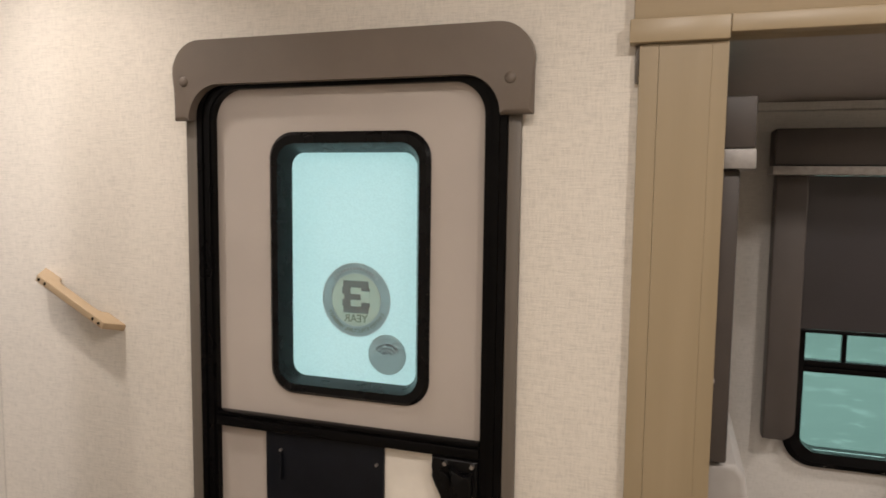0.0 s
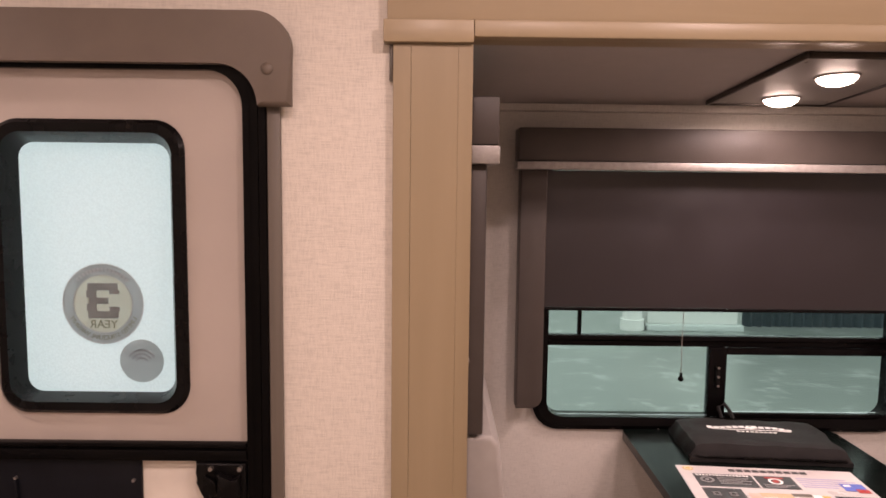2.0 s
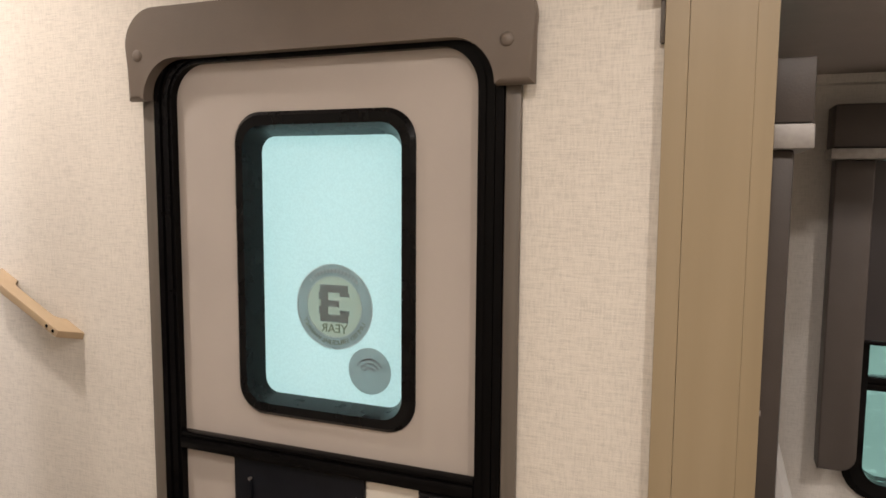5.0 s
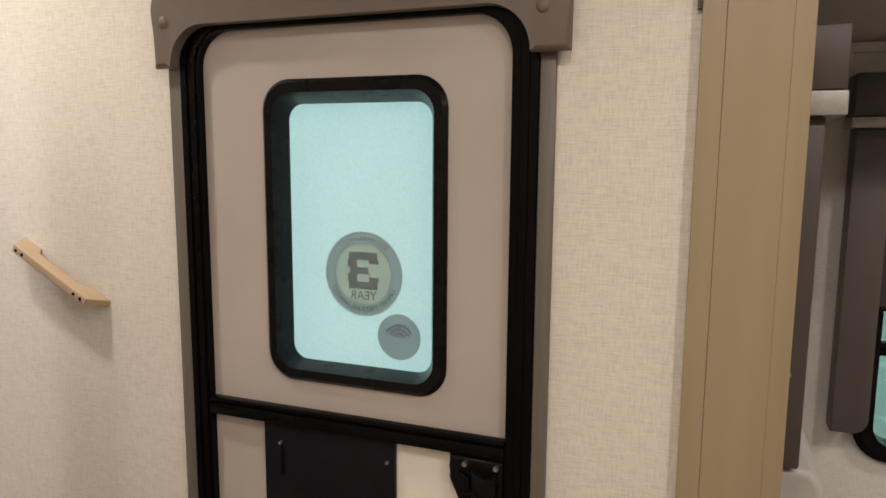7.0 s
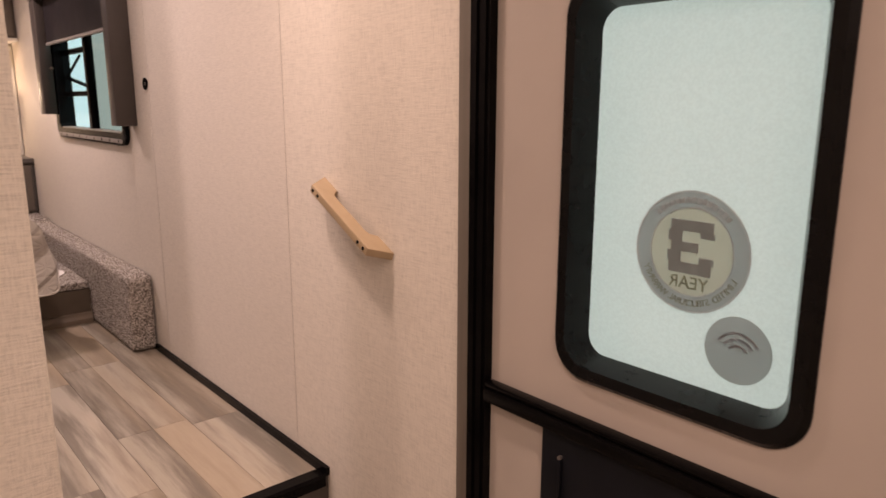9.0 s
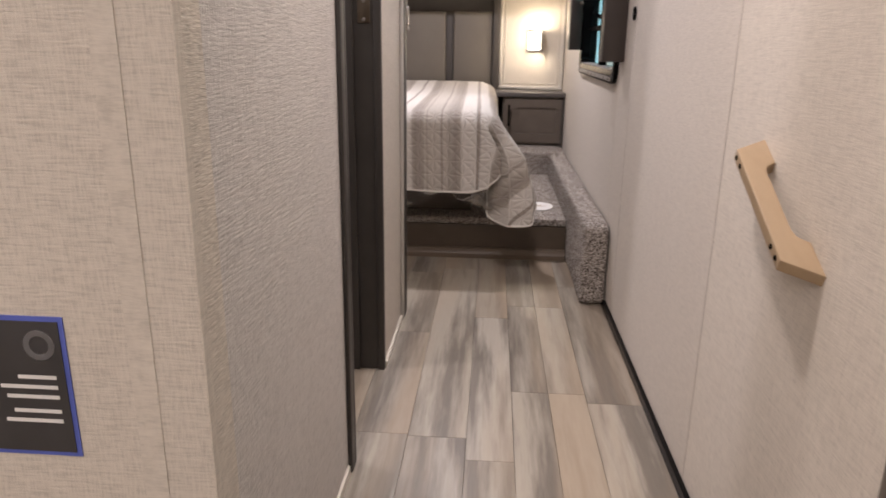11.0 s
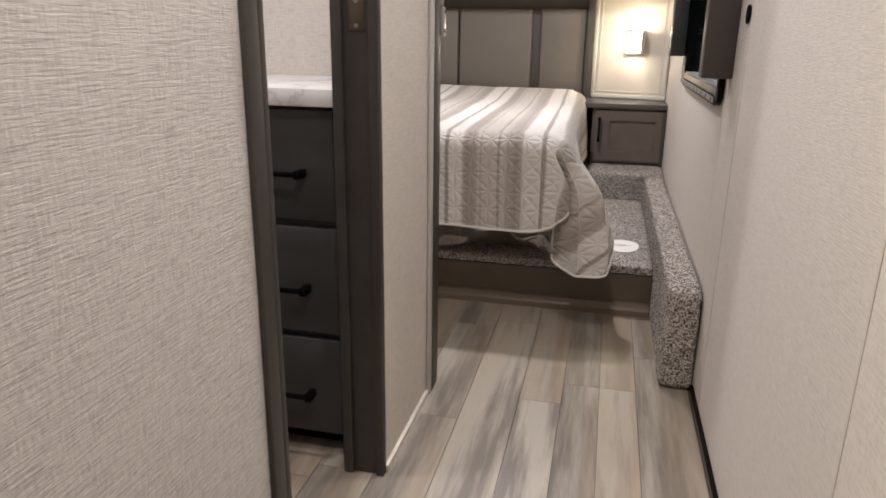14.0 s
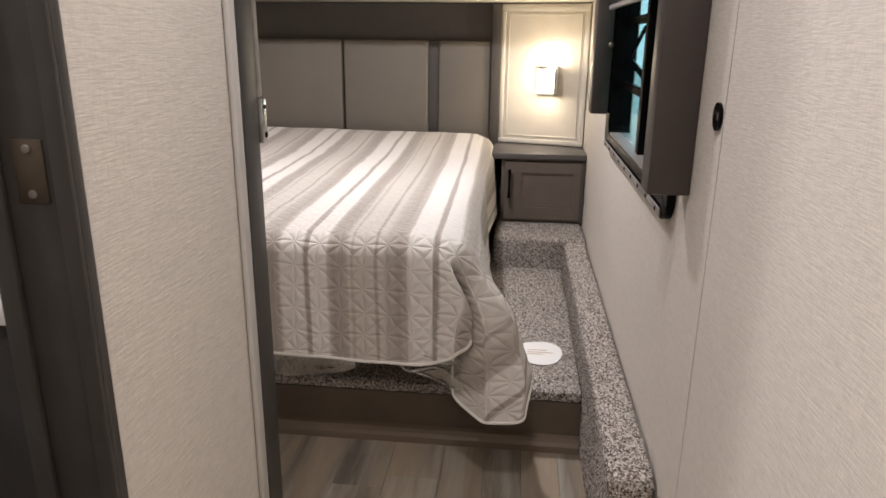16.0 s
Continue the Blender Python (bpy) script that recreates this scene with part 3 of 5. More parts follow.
# ---- slide-out surround ----
def pillar():
    ob = thing("slide_pillar", (0.0, WN, 0), "tan wood laminate upright beside the slide-out", "trim board")
    y0 = 1.424
    part("edge_strip", boxes((-0.072, -0.0358, y0, WN - 0.001, 0.0, 1.828), bev=0.001), M_oak, ob, "", False)
    part("board", boxes((-0.0352, 0.0600, y0 + 0.0003, WN - 0.001, 0.0, 1.828), bev=0.0004), M_oak, ob, "", False)
    part("edge_strip", boxes((0.0601, 0.090, y0, WN + T, 0.0, 1.828), bev=0.0008), M_oak, ob, "", False)
    part("gasket", boxes((-0.080, -0.0725, 1.432, WN - 0.001, 1.755, 1.827), bev=0.002), M_jamb, ob, "grey foam gasket")
    bm = bmesh.new()
    prism(bm, circle(1.436, 1.175, 0.0045, 10), 0.089, 0.0925, "x")
    part("screw", bm, M_screw, ob)
    return ob


pillar()
fa = thing("slide_fascia", (0.9, WN, 1.828), "tan wood laminate fascia over the slide-out opening", "trim board")
part("cap_strip", boxes((-0.091, 0.0905, 1.410, WN - 0.001, 1.829, 1.874), bev=0.003), M_oakx, fa)
part("cap_strip", boxes((0.091, 1.84, 1.4102, WN - 0.001, 1.8405, 1.874), bev=0.003), M_oakx, fa)
part("fascia_board", boxes((-0.084, 1.83, 1.420, WN - 0.001, 1.8745, 2.16), bev=0.002), M_oakx, fa)
part("soffit", boxes((0.0865, 1.75, WN - 0.0008, WN + T, 1.8425, 1.8595)), M_oakx, fa)
part("upright", boxes((1.75, 1.83, 1.424, WN - 0.001, 0, 1.828), bev=0.002), M_oak, fa)


# ---- entry door ----
def arch(x0, x1, z0, z1, r, n=10):
    """Outline of an opening with rounded top corners, from bottom left round to bottom right."""
    pts = [(x0, z0)]
    for cx, a0 in ((x0 + r, 180), (x1 - r, 90)):
        for i in range(n + 1):
            a = radians(a0 - 90 * i / n)
            pts.append((cx + r * math.cos(a), z1 - r + r * math.sin(a)))
    return pts + [(x1, z0)]


def hoop(bm, outer, inner, y0, y1):
    prism(bm, outer + inner[::-1], y0, y1, "y")


DX0, DX1 = -1.060, -0.381
door = thing("door_1", (-0.72, WN, 0), "greige entry door behind a black screen-door frame", "door", kind="structure")
bm = bmesh.new()
# door skin in strips round the window
SF = WN + 0.0055
prism(bm, [(DX0 - 0.05, 0.02), (DX0 - 0.05, 1.068), (DX1 + 0.055, 1.068), (DX1 + 0.055, 0.02)], SF, WN + 0.05)
top = arch(DX0 - 0.05, DX1 + 0.055, 1.068, 1.798, 0.075)
prism(bm, [(-0.892, 1.650), (-0.892, 1.068)] + top[:12] + [(-0.709, 1.798), (-0.709, 1.650)], SF, WN + 0.05)
prism(bm, [(-0.526, 1.068), (-0.526, 1.650), (-0.709, 1.650), (-0.709, 1.798)] + top[12:], SF, WN + 0.05)
part("slab", bm, M_slab, door, "greige door skin", smooth=False)
bm = bmesh.new()
wo, wi = rrect(-0.912, -0.506, 1.047, 1.672, 0.062), rrect(-0.881, -0.554, 1.079, 1.626, 0.034)
wm = rrect(-0.904, -0.514, 1.055, 1.664, 0.056)
wb = rrect(-0.889, -0.532, 1.072, 1.645, 0.045)
ring(bm, [(wo, WN + 0.013), (wo, WN + 0.002), (wm, WN - 0.006), (wb, WN - 0.004), (wi, WN + 0.046), (wi, WN + 0.052), (wo, WN + 0.0135)])
wf = part("window_frame", bm, M_bplastic, door, "black moulded window frame")
bm = bmesh.new()
prism(bm, rrect(-0.888, -0.546, 1.072, 1.643, 0.03), WN + 0.0525, WN + 0.0565)
pane = part("pane", bm, M_frost, wf, "obscure textured glass pane")
pane.visible_shadow = False


def disc(bm, cx, cz, r0, r1, y, n=48):
    if r0:
        ring(bm, [(circle(cx, cz, r1, n), y), (circle(cx, cz, r1, n), y - 0.0004), (circle(cx, cz, r0, n), y - 0.0004), (circle(cx, cz, r0, n), y)])
    else:
        prism(bm, circle(cx, cz, r1, n), y - 0.0004, y)


SX, SZ, SY = -0.710, 1.276, WN + 0.0522
stk = thing("round_sticker", (SX, SY, SZ), "round grey warranty sticker seen from behind on the glass", "sticker")
bm = bmesh.new()
disc(bm, SX, SZ, 0.064, 0.0875, SY)
part("outer_ring", bm, M_stk_ring, stk)
bm = bmesh.new()
disc(bm, SX, SZ, 0.0, 0.064, SY)
part("face", bm, M_stk_in, stk)
bm = bmesh.new()
disc(bm, SX, SZ, 0.0865, 0.0895, SY - 0.0006)
part("rim_line", bm, M_stk_pale, stk)
bm = bmesh.new()
disc(bm, SX, SZ, 0.0635, 0.0655, SY - 0.0006)
part("rim_line", bm, M_stk_pale, stk)
MIR = Matrix(((-1, 0, 0, 0), (0, 0, -1, 0), (0, 1, 0, 0), (0, 0, 0, 1)))


def back_print(text, size, cx, cz, material, spin=0.0, wide=1.0):
    m = Matrix.Translation((cx, SY - 0.0012, cz)) @ MIR @ pose(0, 0, 0, 0, 0, spin) @ Matrix.Diagonal((wide, 1, 1, 1))
    return lettering("letters", text, size, material, stk, m, "mirrored grey print")


bm = bmesh.new()


def slab3(a0, a1, b0, b1):
    box(bm, SX + a0, SX + a1, SY - 0.0016, SY - 0.0009, SZ + b0, SZ + b1, 0.0)
slab3(-0.033, 0.033, 0.030, 0.046)
slab3(-0.036, -0.014, 0.014, 0.030)
slab3(0.014, 0.036, 0.022, 0.030)
slab3(-0.030, 0.012, 0.000, 0.014)
slab3(-0.036, -0.014, -0.016, 0.000)
slab3(0.014, 0.036, -0.016, -0.006)
slab3(-0.033, 0.033, -0.032, -0.016)
part("numeral", bm, M_stk_ink, stk, "mirrored grey numeral 3", smooth=False)
back_print("YEAR", 0.026, SX, SZ - 0.046, M_stk_word)
for word, a0, a1 in (("LIMITED STRUCTURAL WARRANTY", 205, 335),):
    for i, ch in enumerate(word):
        a = radians(a1 - (a1 - a0) * i / (len(word) - 1))
        if ch != " ":
            back_print(ch, 0.0135, SX + 0.0755 * math.cos(a), SZ + 0.0755 * math.sin(a), M_stk_word, -(math.degrees(a) - 270))
for i in range(15):
    a = radians(45 + 90 * i / 14)
    bm = bmesh.new()
    box(bm, -0.0032, 0.0032, -0.0003, 0.0003, -0.004, 0.004)
    bm.transform(Matrix.Translation((SX + 0.0755 * math.cos(a), SY - 0.0012, SZ + 0.0755 * math.sin(a))) @ Matrix.Rotation(radians(90) - a, 4, "Y"))
    part("print_bar", bm, M_stk_pale, stk, smooth=False)
st2 = thing("round_sticker", (-0.629, SY, 1.149), "small plain grey sticker seen from behind on the glass", "sticker")
bm = bmesh.new()
disc(bm, -0.629, 1.149, 0.0, 0.0485, SY)
part("face", bm, M_stk_ring, st2)
for r in (0.012, 0.021, 0.030):
    bm = bmesh.new()
    pts_o, pts_i = [], []
    for i in range(17):
        a = radians(30 + 120 * i / 16)
        pts_o.append((-0.629 + (r + 0.004) * math.cos(a), 1.142 + (r + 0.004) * math.sin(a)))
        pts_i.append((-0.629 + r * math.cos(a), 1.142 + r * math.sin(a)))
    prism(bm, pts_o + pts_i[::-1], SY - 0.0014, SY - 0.0008)
    part("arc", bm, M_stk_ink, st2)

scr = thing("screen_door", (-0.72, WN, 0), "black aluminium screen-door frame with mid rail and slide panel", "screen door")
bm = bmesh.new()
hoop(bm, arch(-1.087, -0.350, 0.03, 1.794, 0.088), arch(DX0, DX1, 0.03, 1.773, 0.074), WN - 0.012, WN + 0.012)
part("frame", bm, M_black, scr)
bm = bmesh.new()
hoop(bm, arch(-1.1035, -0.3325, 0.0, 1.803, 0.098), arch(-1.089, -0.347, 0.0, 1.797, 0.090), WN - 0.016, WN + 0.02)
part("outer_gasket", bm, M_black, scr)
bm = bmesh.new()
hoop(bm, arch(-1.076, -0.366, 0.03, 1.786, 0.082), arch(-1.067, -0.374, 0.03, 1.779, 0.077), WN - 0.016, WN - 0.0125)
part("bead", bm, M_black, scr)
for z0, z1, y0 in ((0.949, 0.973, -0.018), (0.976, 0.986, -0.014), (0.690, 0.712, -0.016)):
    part("mid_rail", boxes((DX0 + 0.001, DX1 - 0.001, WN + y0, WN + 0.012, z0, z1), bev=0.003), M_black, scr)
part("rail_groove", boxes((DX0 + 0.001, DX1 - 0.001, WN - 0.008, WN + 0.012, 0.9732, 0.9758)), M_bplastic, scr)
part("slide_panel", boxes((-0.925, -0.613, WN - 0.006, WN + 0.004, 0.7125, 0.9485), bev=0.0015), M_bpanel, scr, "black plastic slide panel")
part("panel_pull", boxes((-0.885, -0.879, WN - 0.012, WN - 0.006, 0.830, 0.898), bev=0.002), M_bpanel, scr)
for px, pz in ((-0.882, 0.905), (-0.628, 0.902)):
    bm = bmesh.new()
    prism(bm, circle(px, pz, 0.0035, 10), WN - 0.013, WN - 0.006)
    part("screw", bm, M_screw, scr)
part("lower_panel", boxes((DX0 + 0.001, -0.926, WN + 0.004, WN + 0.012, 0.7125, 0.9485)), M_slab, scr, "greige panel")
part("cream_panel", boxes((-0.612, DX1 - 0.001, WN + 0.004, WN + 0.012, 0.7125, 0.9485)), M_cream, scr, "cream panel behind the latch")
part("kick_panel", boxes((DX0 + 0.001, DX1 - 0.001, WN + 0.004, WN + 0.012, 0.03, 0.6895)), M_slab, scr)
bm = bmesh.new()
prism(bm, [(-0.490, 0.948), (-0.484, 0.926), (-0.490, 0.902), (-0.480, 0.878), (-0.462, 0.858), (-0.462, 0.832), (-0.3825, 0.832), (-0.3825, 0.946)], WN - 0.022, WN + 0.003, bev=0.005)
lat = part("latch", bm, M_bplastic, scr, "black plastic door latch")
bm = bmesh.new()
prism(bm, [(-0.444, 0.938), (-0.414, 0.912), (-0.392, 0.926), (-0.390, 0.884), (-0.404, 0.846), (-0.438, 0.846), (-0.432, 0.888)], WN - 0.044, WN - 0.0222, bev=0.006)
part("lever", bm, M_bplastic, lat)
bm = bmesh.new()
prism(bm, [(-0.470, 0.922), (-0.446, 0.910), (-0.440, 0.880), (-0.458, 0.872)], WN - 0.030, WN - 0.0222, bev=0.003)
part("catch", bm, M_bplastic, lat)
for px, pz in ((-0.455, 0.938), (-0.393, 0.938), (-0.452, 0.846)):
    bm = bmesh.new()
    prism(bm, circle(px, pz, 0.0048, 10), WN - 0.033, WN - 0.0195)
    part("screw", bm, M_screw, lat)

jb = thing("door_jamb", (-0.72, WN, 0), "taupe wood-grain jamb strips beside the entry door", "door jamb")
part("strip", boxes((-1.136, -1.1045, WN - 0.014, WN - 0.0005, 0, 1.745), bev=0.003), M_jamb, jb)
part("strip", boxes((-0.331, -0.303, WN - 0.014, WN - 0.0005, 0, 1.745), bev=0.003), M_jamb, jb)

grd = thing("door_header_pad", (-0.73, WN, 1.70), "padded taupe vinyl pad over the entry door", "door pad")
bm = bmesh.new()
outer = [(-1.150, 1.698)] + arch(-1.150, -0.274, 1.698, 1.885, 0.075)[1:-1] + [(-0.274, 1.698)]
inner = arch(-1.106, -0.343, 1.698, 1.782, 0.082)
prism(bm, outer + inner[::-1], WN - 0.042, WN - 0.0165, bev=0.0115)
part("pad", bm, M_vinyl, grd)
for bx_, bz_ in ((-1.118, 1.790), (-0.322, 1.772)):
    bm = bmesh.new()
    bmesh.ops.create_uvsphere(bm, u_segments=20, v_segments=10, radius=0.0125)
    bm.transform(Matrix.Translation((bx_, WN - 0.041, bz_)) @ Matrix.Diagonal((1, 0.55, 1, 1)))
    part("button", bm, M_vinyl, grd, "covered upholstery button")


# ---- grab handle, wall button, sign ----
def grab_handle():
    ob = thing("grab_handle", (-1.49, WN, 1.23), "angled light wood grab handle screwed to the wall", "grab handle")
    a, b = Vector((-1.594, 0, 1.292)), Vector((-1.378, 0, 1.178))
    d = (b - a).normalized()
    up = Vector((-d.z, 0, d.x))
    L = (b - a).length
    # outline in (along, out from wall), with the finger recess on the wall side
    pts = [(-0.028, 0.0), (0.034, 0.0), (0.042, 0.016), (0.056, 0.021), (L - 0.058, 0.021), (L - 0.044, 0.016), (L - 0.036, 0.0), (L + 0.028, 0.0), (L, 0.050), (0.0, 0.050)]
    bm = bmesh.new()
    prism(bm, pts, -0.006, 0.013, "z", bev=0.0015)
    m = Matrix(((d.x, 0, up.x, a.x), (0, -1, 0, WN), (d.z, 0, up.z, a.z), (0, 0, 0, 1)))
    bm.transform(m)
    bmesh.ops.recalc_face_normals(bm, faces=bm.faces)
    part("bar", bm, M_handle, ob)
    for s in (0.010, 0.032, L - 0.036, L - 0.014):
        bm = bmesh.new()
        c = a + d * s + up * 0.0035
        prism(bm, circle(c.x, c.z, 0.0042, 12), WN - 0.0508, WN - 0.0495)
        part("screw", bm, M_black, ob, "dark recessed screw")


grab_handle()
bm = bmesh.new()
ring(bm, [(circle(-2.78, 1.549, 0.021, 24), WN - 0.0005), (circle(-2.78, 1.549, 0.021, 24), WN - 0.005), (circle(-2.78, 1.549, 0.015, 24), WN - 0.006), (circle(-2.78, 1.549, 0.006, 24), WN - 0.002), (circle(-2.78, 1.549, 0.006, 24), WN - 0.0005)])
wb_ = thing("wall_grommet", (-2.78, WN, 1.549), "small round black grommet on the wall", "wall fitting")
part("rim", bm, M_black, wb_)
bm = bmesh.new()
prism(bm, circle(-2.78, 1.549, 0.0058, 14), WN - 0.003, WN - 0.0006)
part("core", bm, M_screw, wb_)
sg = thing("info_card", (-1.08, 0.52, 1.12), "black information card with a blue border on the wall", "sign")
part("border", boxes((-1.08, -1.0785, 0.44, 0.602, 1.040, 1.195)), M_paperb, sg, smooth=False)
part("face", boxes((-1.0784, -1.0775, 0.445, 0.597, 1.045, 1.190)), M_paperd, sg, smooth=False)
for z, w in ((1.128, 0.04), (1.117, 0.06), (1.106, 0.055), (1.090, 0.05), (1.079, 0.06)):
    part("print_bar", boxes((-1.0774, -1.0768, 0.588 - w, 0.588, z, z + 0.004)), M_white, sg, smooth=False)
bm = bmesh.new()
disc(bm, 0.575, 1.165, 0.010, 0.016, -1.0766)
bm.transform(Matrix(((0, 1, 0, 0), (1, 0, 0, 0), (0, 0, 1, 0), (0, 0, 0, 1))))
bmesh.ops.recalc_face_normals(bm, faces=bm.faces)
part("emblem", bm, M_stk_pale, sg)

setting("wall_seam", boxes((-2.7536, -2.7524, WN - 0.0009, WN - 0.0002, F1 + 0.03, 2.449)), M_seam, "thin vertical joint in the wallpapered wall panel", "seam")

setting("wall_seam", boxes((-1.7956, -1.7944, WN - 0.0009, WN - 0.0002, F1 + 0.03, 2.449)), M_seam, "thin vertical joint in the wallpapered wall panel", "seam")
# ---- dinette slide-out ----
def slide_window():
    w = thing("window_1", (0.94, SLB, 0.76), "black framed slider window with green tinted panes", "window", kind="structure")
    bm = bmesh.new()
    o, i1, i2 = rrect(0.335, 1.560, 0.748, 1.722, 0.085), rrect(0.352, 1.543, 0.763, 1.705, 0.072), rrect(0.382, 1.508, 0.789, 1.677, 0.05)
    ring(bm, [(o, SLB), (o, SLB - 0.014), (i1, SLB - 0.022), (i2, SLB - 0.012), (i2, SLB + 0.05), (rrect(0.361, 1.529, 0.776, 1.699, 0.07), SLB + 0.05), (rrect(0.361, 1.529, 0.776, 1.699, 0.07), SLB)])
    fr = part("window_frame", bm, M_black, w)
    part("transom", boxes((0.383, 1.507, SLB + 0.004, SLB + 0.03, 1.023, 1.041), (0.383, 1.507, SLB - 0.004, SLB + 0.03, 1.043, 1.060), bev=0.003), M_black, w)
    part("mullion", boxes((0.912, 0.970, SLB - 0.006, SLB + 0.028, 0.792, 1.0225), bev=0.004), M_black, w)
    part("sash_rail", boxes((0.970, 1.507, SLB - 0.006, SLB + 0.012, 1.000, 1.0225), (0.970, 1.507, SLB - 0.006, SLB + 0.012, 0.790, 0.804), bev=0.003), M_black, w)
    part("upper_mullion", boxes((0.480, 0.493, SLB + 0.008, SLB + 0.026, 1.061, 1.676), bev=0.002), M_black, w)
    lk = part("window_latch", boxes((0.930, 0.944, SLB - 0.022, SLB - 0.006, 0.895, 0.965), bev=0.004), M_bplastic, w)
    for z in (0.90, 0.93, 0.96):
        bm = bmesh.new()
        prism(bm, circle(0.937, z, 0.004, 10), SLB - 0.0245, SLB - 0.022)
        part("screw", bm, M_screw, lk)
    for x in (0.45, 0.60, 0.75, 1.05, 1.2, 1.35, 1.48):
        bm = bmesh.new()
        prism(bm, circle(x, 0.7555, 0.0035, 8), SLB - 0.0175, SLB - 0.012)
        part("screw", bm, M_screw, fr)
    for x0, x1, z0, z1 in ((0.384, 0.911, 0.790, 1.022), (0.971, 1.506, 0.805, 0.9995), (0.384, 0.479, 1.061, 1.675), (0.494, 1.506, 1.061, 1.675)):
        p = part("pane", boxes((x0, x1, SLB + 0.014, SLB + 0.018, z0, z1)), M_teal, w, "green tinted glass")
        p.visible_shadow = False


slide_window()


def soft_leg(bm, x0, x1, y0, y1, z0, z1, r, right=True):
    pts = [(x0, z1), (x1, z1)]
    if right:
        pts += [(x1 - r + r * math.cos(radians(a)), z0 + r - r * math.sin(radians(a))) for a in range(0, 91, 15)] + [(x0, z0)]
    else:
        pts += [(x1, z0)] + [(x0 + r - r * math.sin(radians(a)), z0 + r - r * math.cos(radians(a))) for a in range(0, 91, 15)]
    prism(bm, pts, y0, y1, "y", bev=0.004)


wt = thing("window_valance", (0.91, SLB, 1.60), "brown fabric valance with silver trim and side legs", "valance")
bm = boxes((0.262, 1.607, 2.100, SLB - 0.002, 1.618, 1.718), bev=0.004)
part("header", bm, M_brown, wt)
part("trim_strip", boxes((0.256, 1.613, 2.086, SLB - 0.024, 1.592, 1.6165), bev=0.003), M_silver, wt, "brushed silver trim strip")
for x0, x1, rt in ((0.272, 0.354, True), (1.515, 1.597, False)):
    bm = bmesh.new()
    soft_leg(bm, x0, x1, 2.125, SLB - 0.024, 0.842, 1.591, 0.035, rt)
    part("leg", bm, M_brown, wt)
sh = thing("roller_shade", (0.91, 2.17, 1.15), "dark blackout roller shade drawn half down", "shade")
part("fabric", boxes((0.3555, 1.5135, 2.1755, 2.1775, 1.159, 1.5912)), M_shade, sh, smooth=False)
# black block added behind the shade top, shuts out light through the gap
part("gap_block", boxes((0.3555, 1.5135, 2.178, 2.1935, 1.555, 1.5912)), M_black, sh, smooth=False)
part("hem_bar", boxes((0.3555, 1.5135, 2.170, 2.182, 1.148, 1.1585), bev=0.003), M_black, sh)
bm = bmesh.new()
tube(bm, [(0.806, 2.172, 1.150), (0.805, 2.172, 1.05), (0.806, 2.172, 0.945)], 0.0012, 6)
pc = part("pull_cord", bm, M_screw, sh)
bm = bmesh.new()
bmesh.ops.create_uvsphere(bm, u_segments=14, v_segments=10, radius=0.009)
bm.transform(Matrix.Translation((0.806, 2.172, 0.930)))
box(bm, 0.802, 0.810, 2.168, 2.176, 0.937, 0.950, 0.002)
part("knob", bm, M_black, pc, "black ball pull")

sv = thing("side_valance", (0.10, 1.6, 0.97), "brown fabric valance and leg on the slide-out end wall", "valance")
part("header", boxes((0.0865, 0.155, 1.53, 2.06, 1.634, 1.738), bev=0.004), M_brown, sv)
part("trim_strip", boxes((0.0865, 0.157, 1.526, 2.06, 1.592, 1.6325), bev=0.003), M_silver, sv, "brushed silver trim strip")
part("leg", boxes((0.0865, 0.131, 1.55, 1.63, 0.967, 1.5915), bev=0.006), M_brown, sv)
part("leg", boxes((0.0865, 0.131, 1.97, 2.05, 0.967, 1.5915), bev=0.006), M_brown, sv)


def bench(sign, xb, name_label):
    b = thing("dinette_bench", (xb, 1.85, 0), name_label, "bench", "dinette benches")
    def X(a):
        return xb + sign * a
    def span(a0, a1):
        return (min(X(a0), X(a1)), max(X(a0), X(a1)))
    bm = bmesh.new()
    prism(bm, [(X(0.0), 0.505), (X(0.135), 0.505), (X(0.086), 0.94), (X(0.066), 0.962), (X(0.0), 0.962)], 1.56, SLB - 0.005, "y", bev=0.014)
    part("backrest", bm, M_seat, b)
    part("seat", boxes((*span(0.0, 0.47), 1.56, SLB - 0.005, 0.36, 0.504), bev=0.025), M_seat, b)
    part("box_base", boxes((*span(0.0, 0.44), 1.57, SLB - 0.005, 0.0, 0.3595), bev=0.004), M_taupe, b)


bench(1, 0.0865, "grey upholstered dinette bench beside the table")
bench(-1, 1.7495, "grey upholstered dinette bench beside the table")

TZ = 0.752
tb = thing("dinette_table", (0.96, 1.85, 0), "black-green laminate dinette table on a pedestal", "table")
bm = bmesh.new()
prism(bm, rrect(0.628, 1.322, 1.47, 2.208, 0.03), TZ - 0.028, TZ, "z", bev=0.004)
part("tabletop", bm, M_table, tb)
bm = bmesh.new()
tube(bm, [(0.96, 1.85, 0.012), (0.96, 1.85, TZ - 0.028)], 0.035, 20)
part("pedestal", bm, M_black, tb)
bm = bmesh.new()
prism(bm, circle(0.96, 1.85, 0.16), 0.0, 0.0119, "z", bev=0.004)
part("base_plate", bm, M_black, tb)


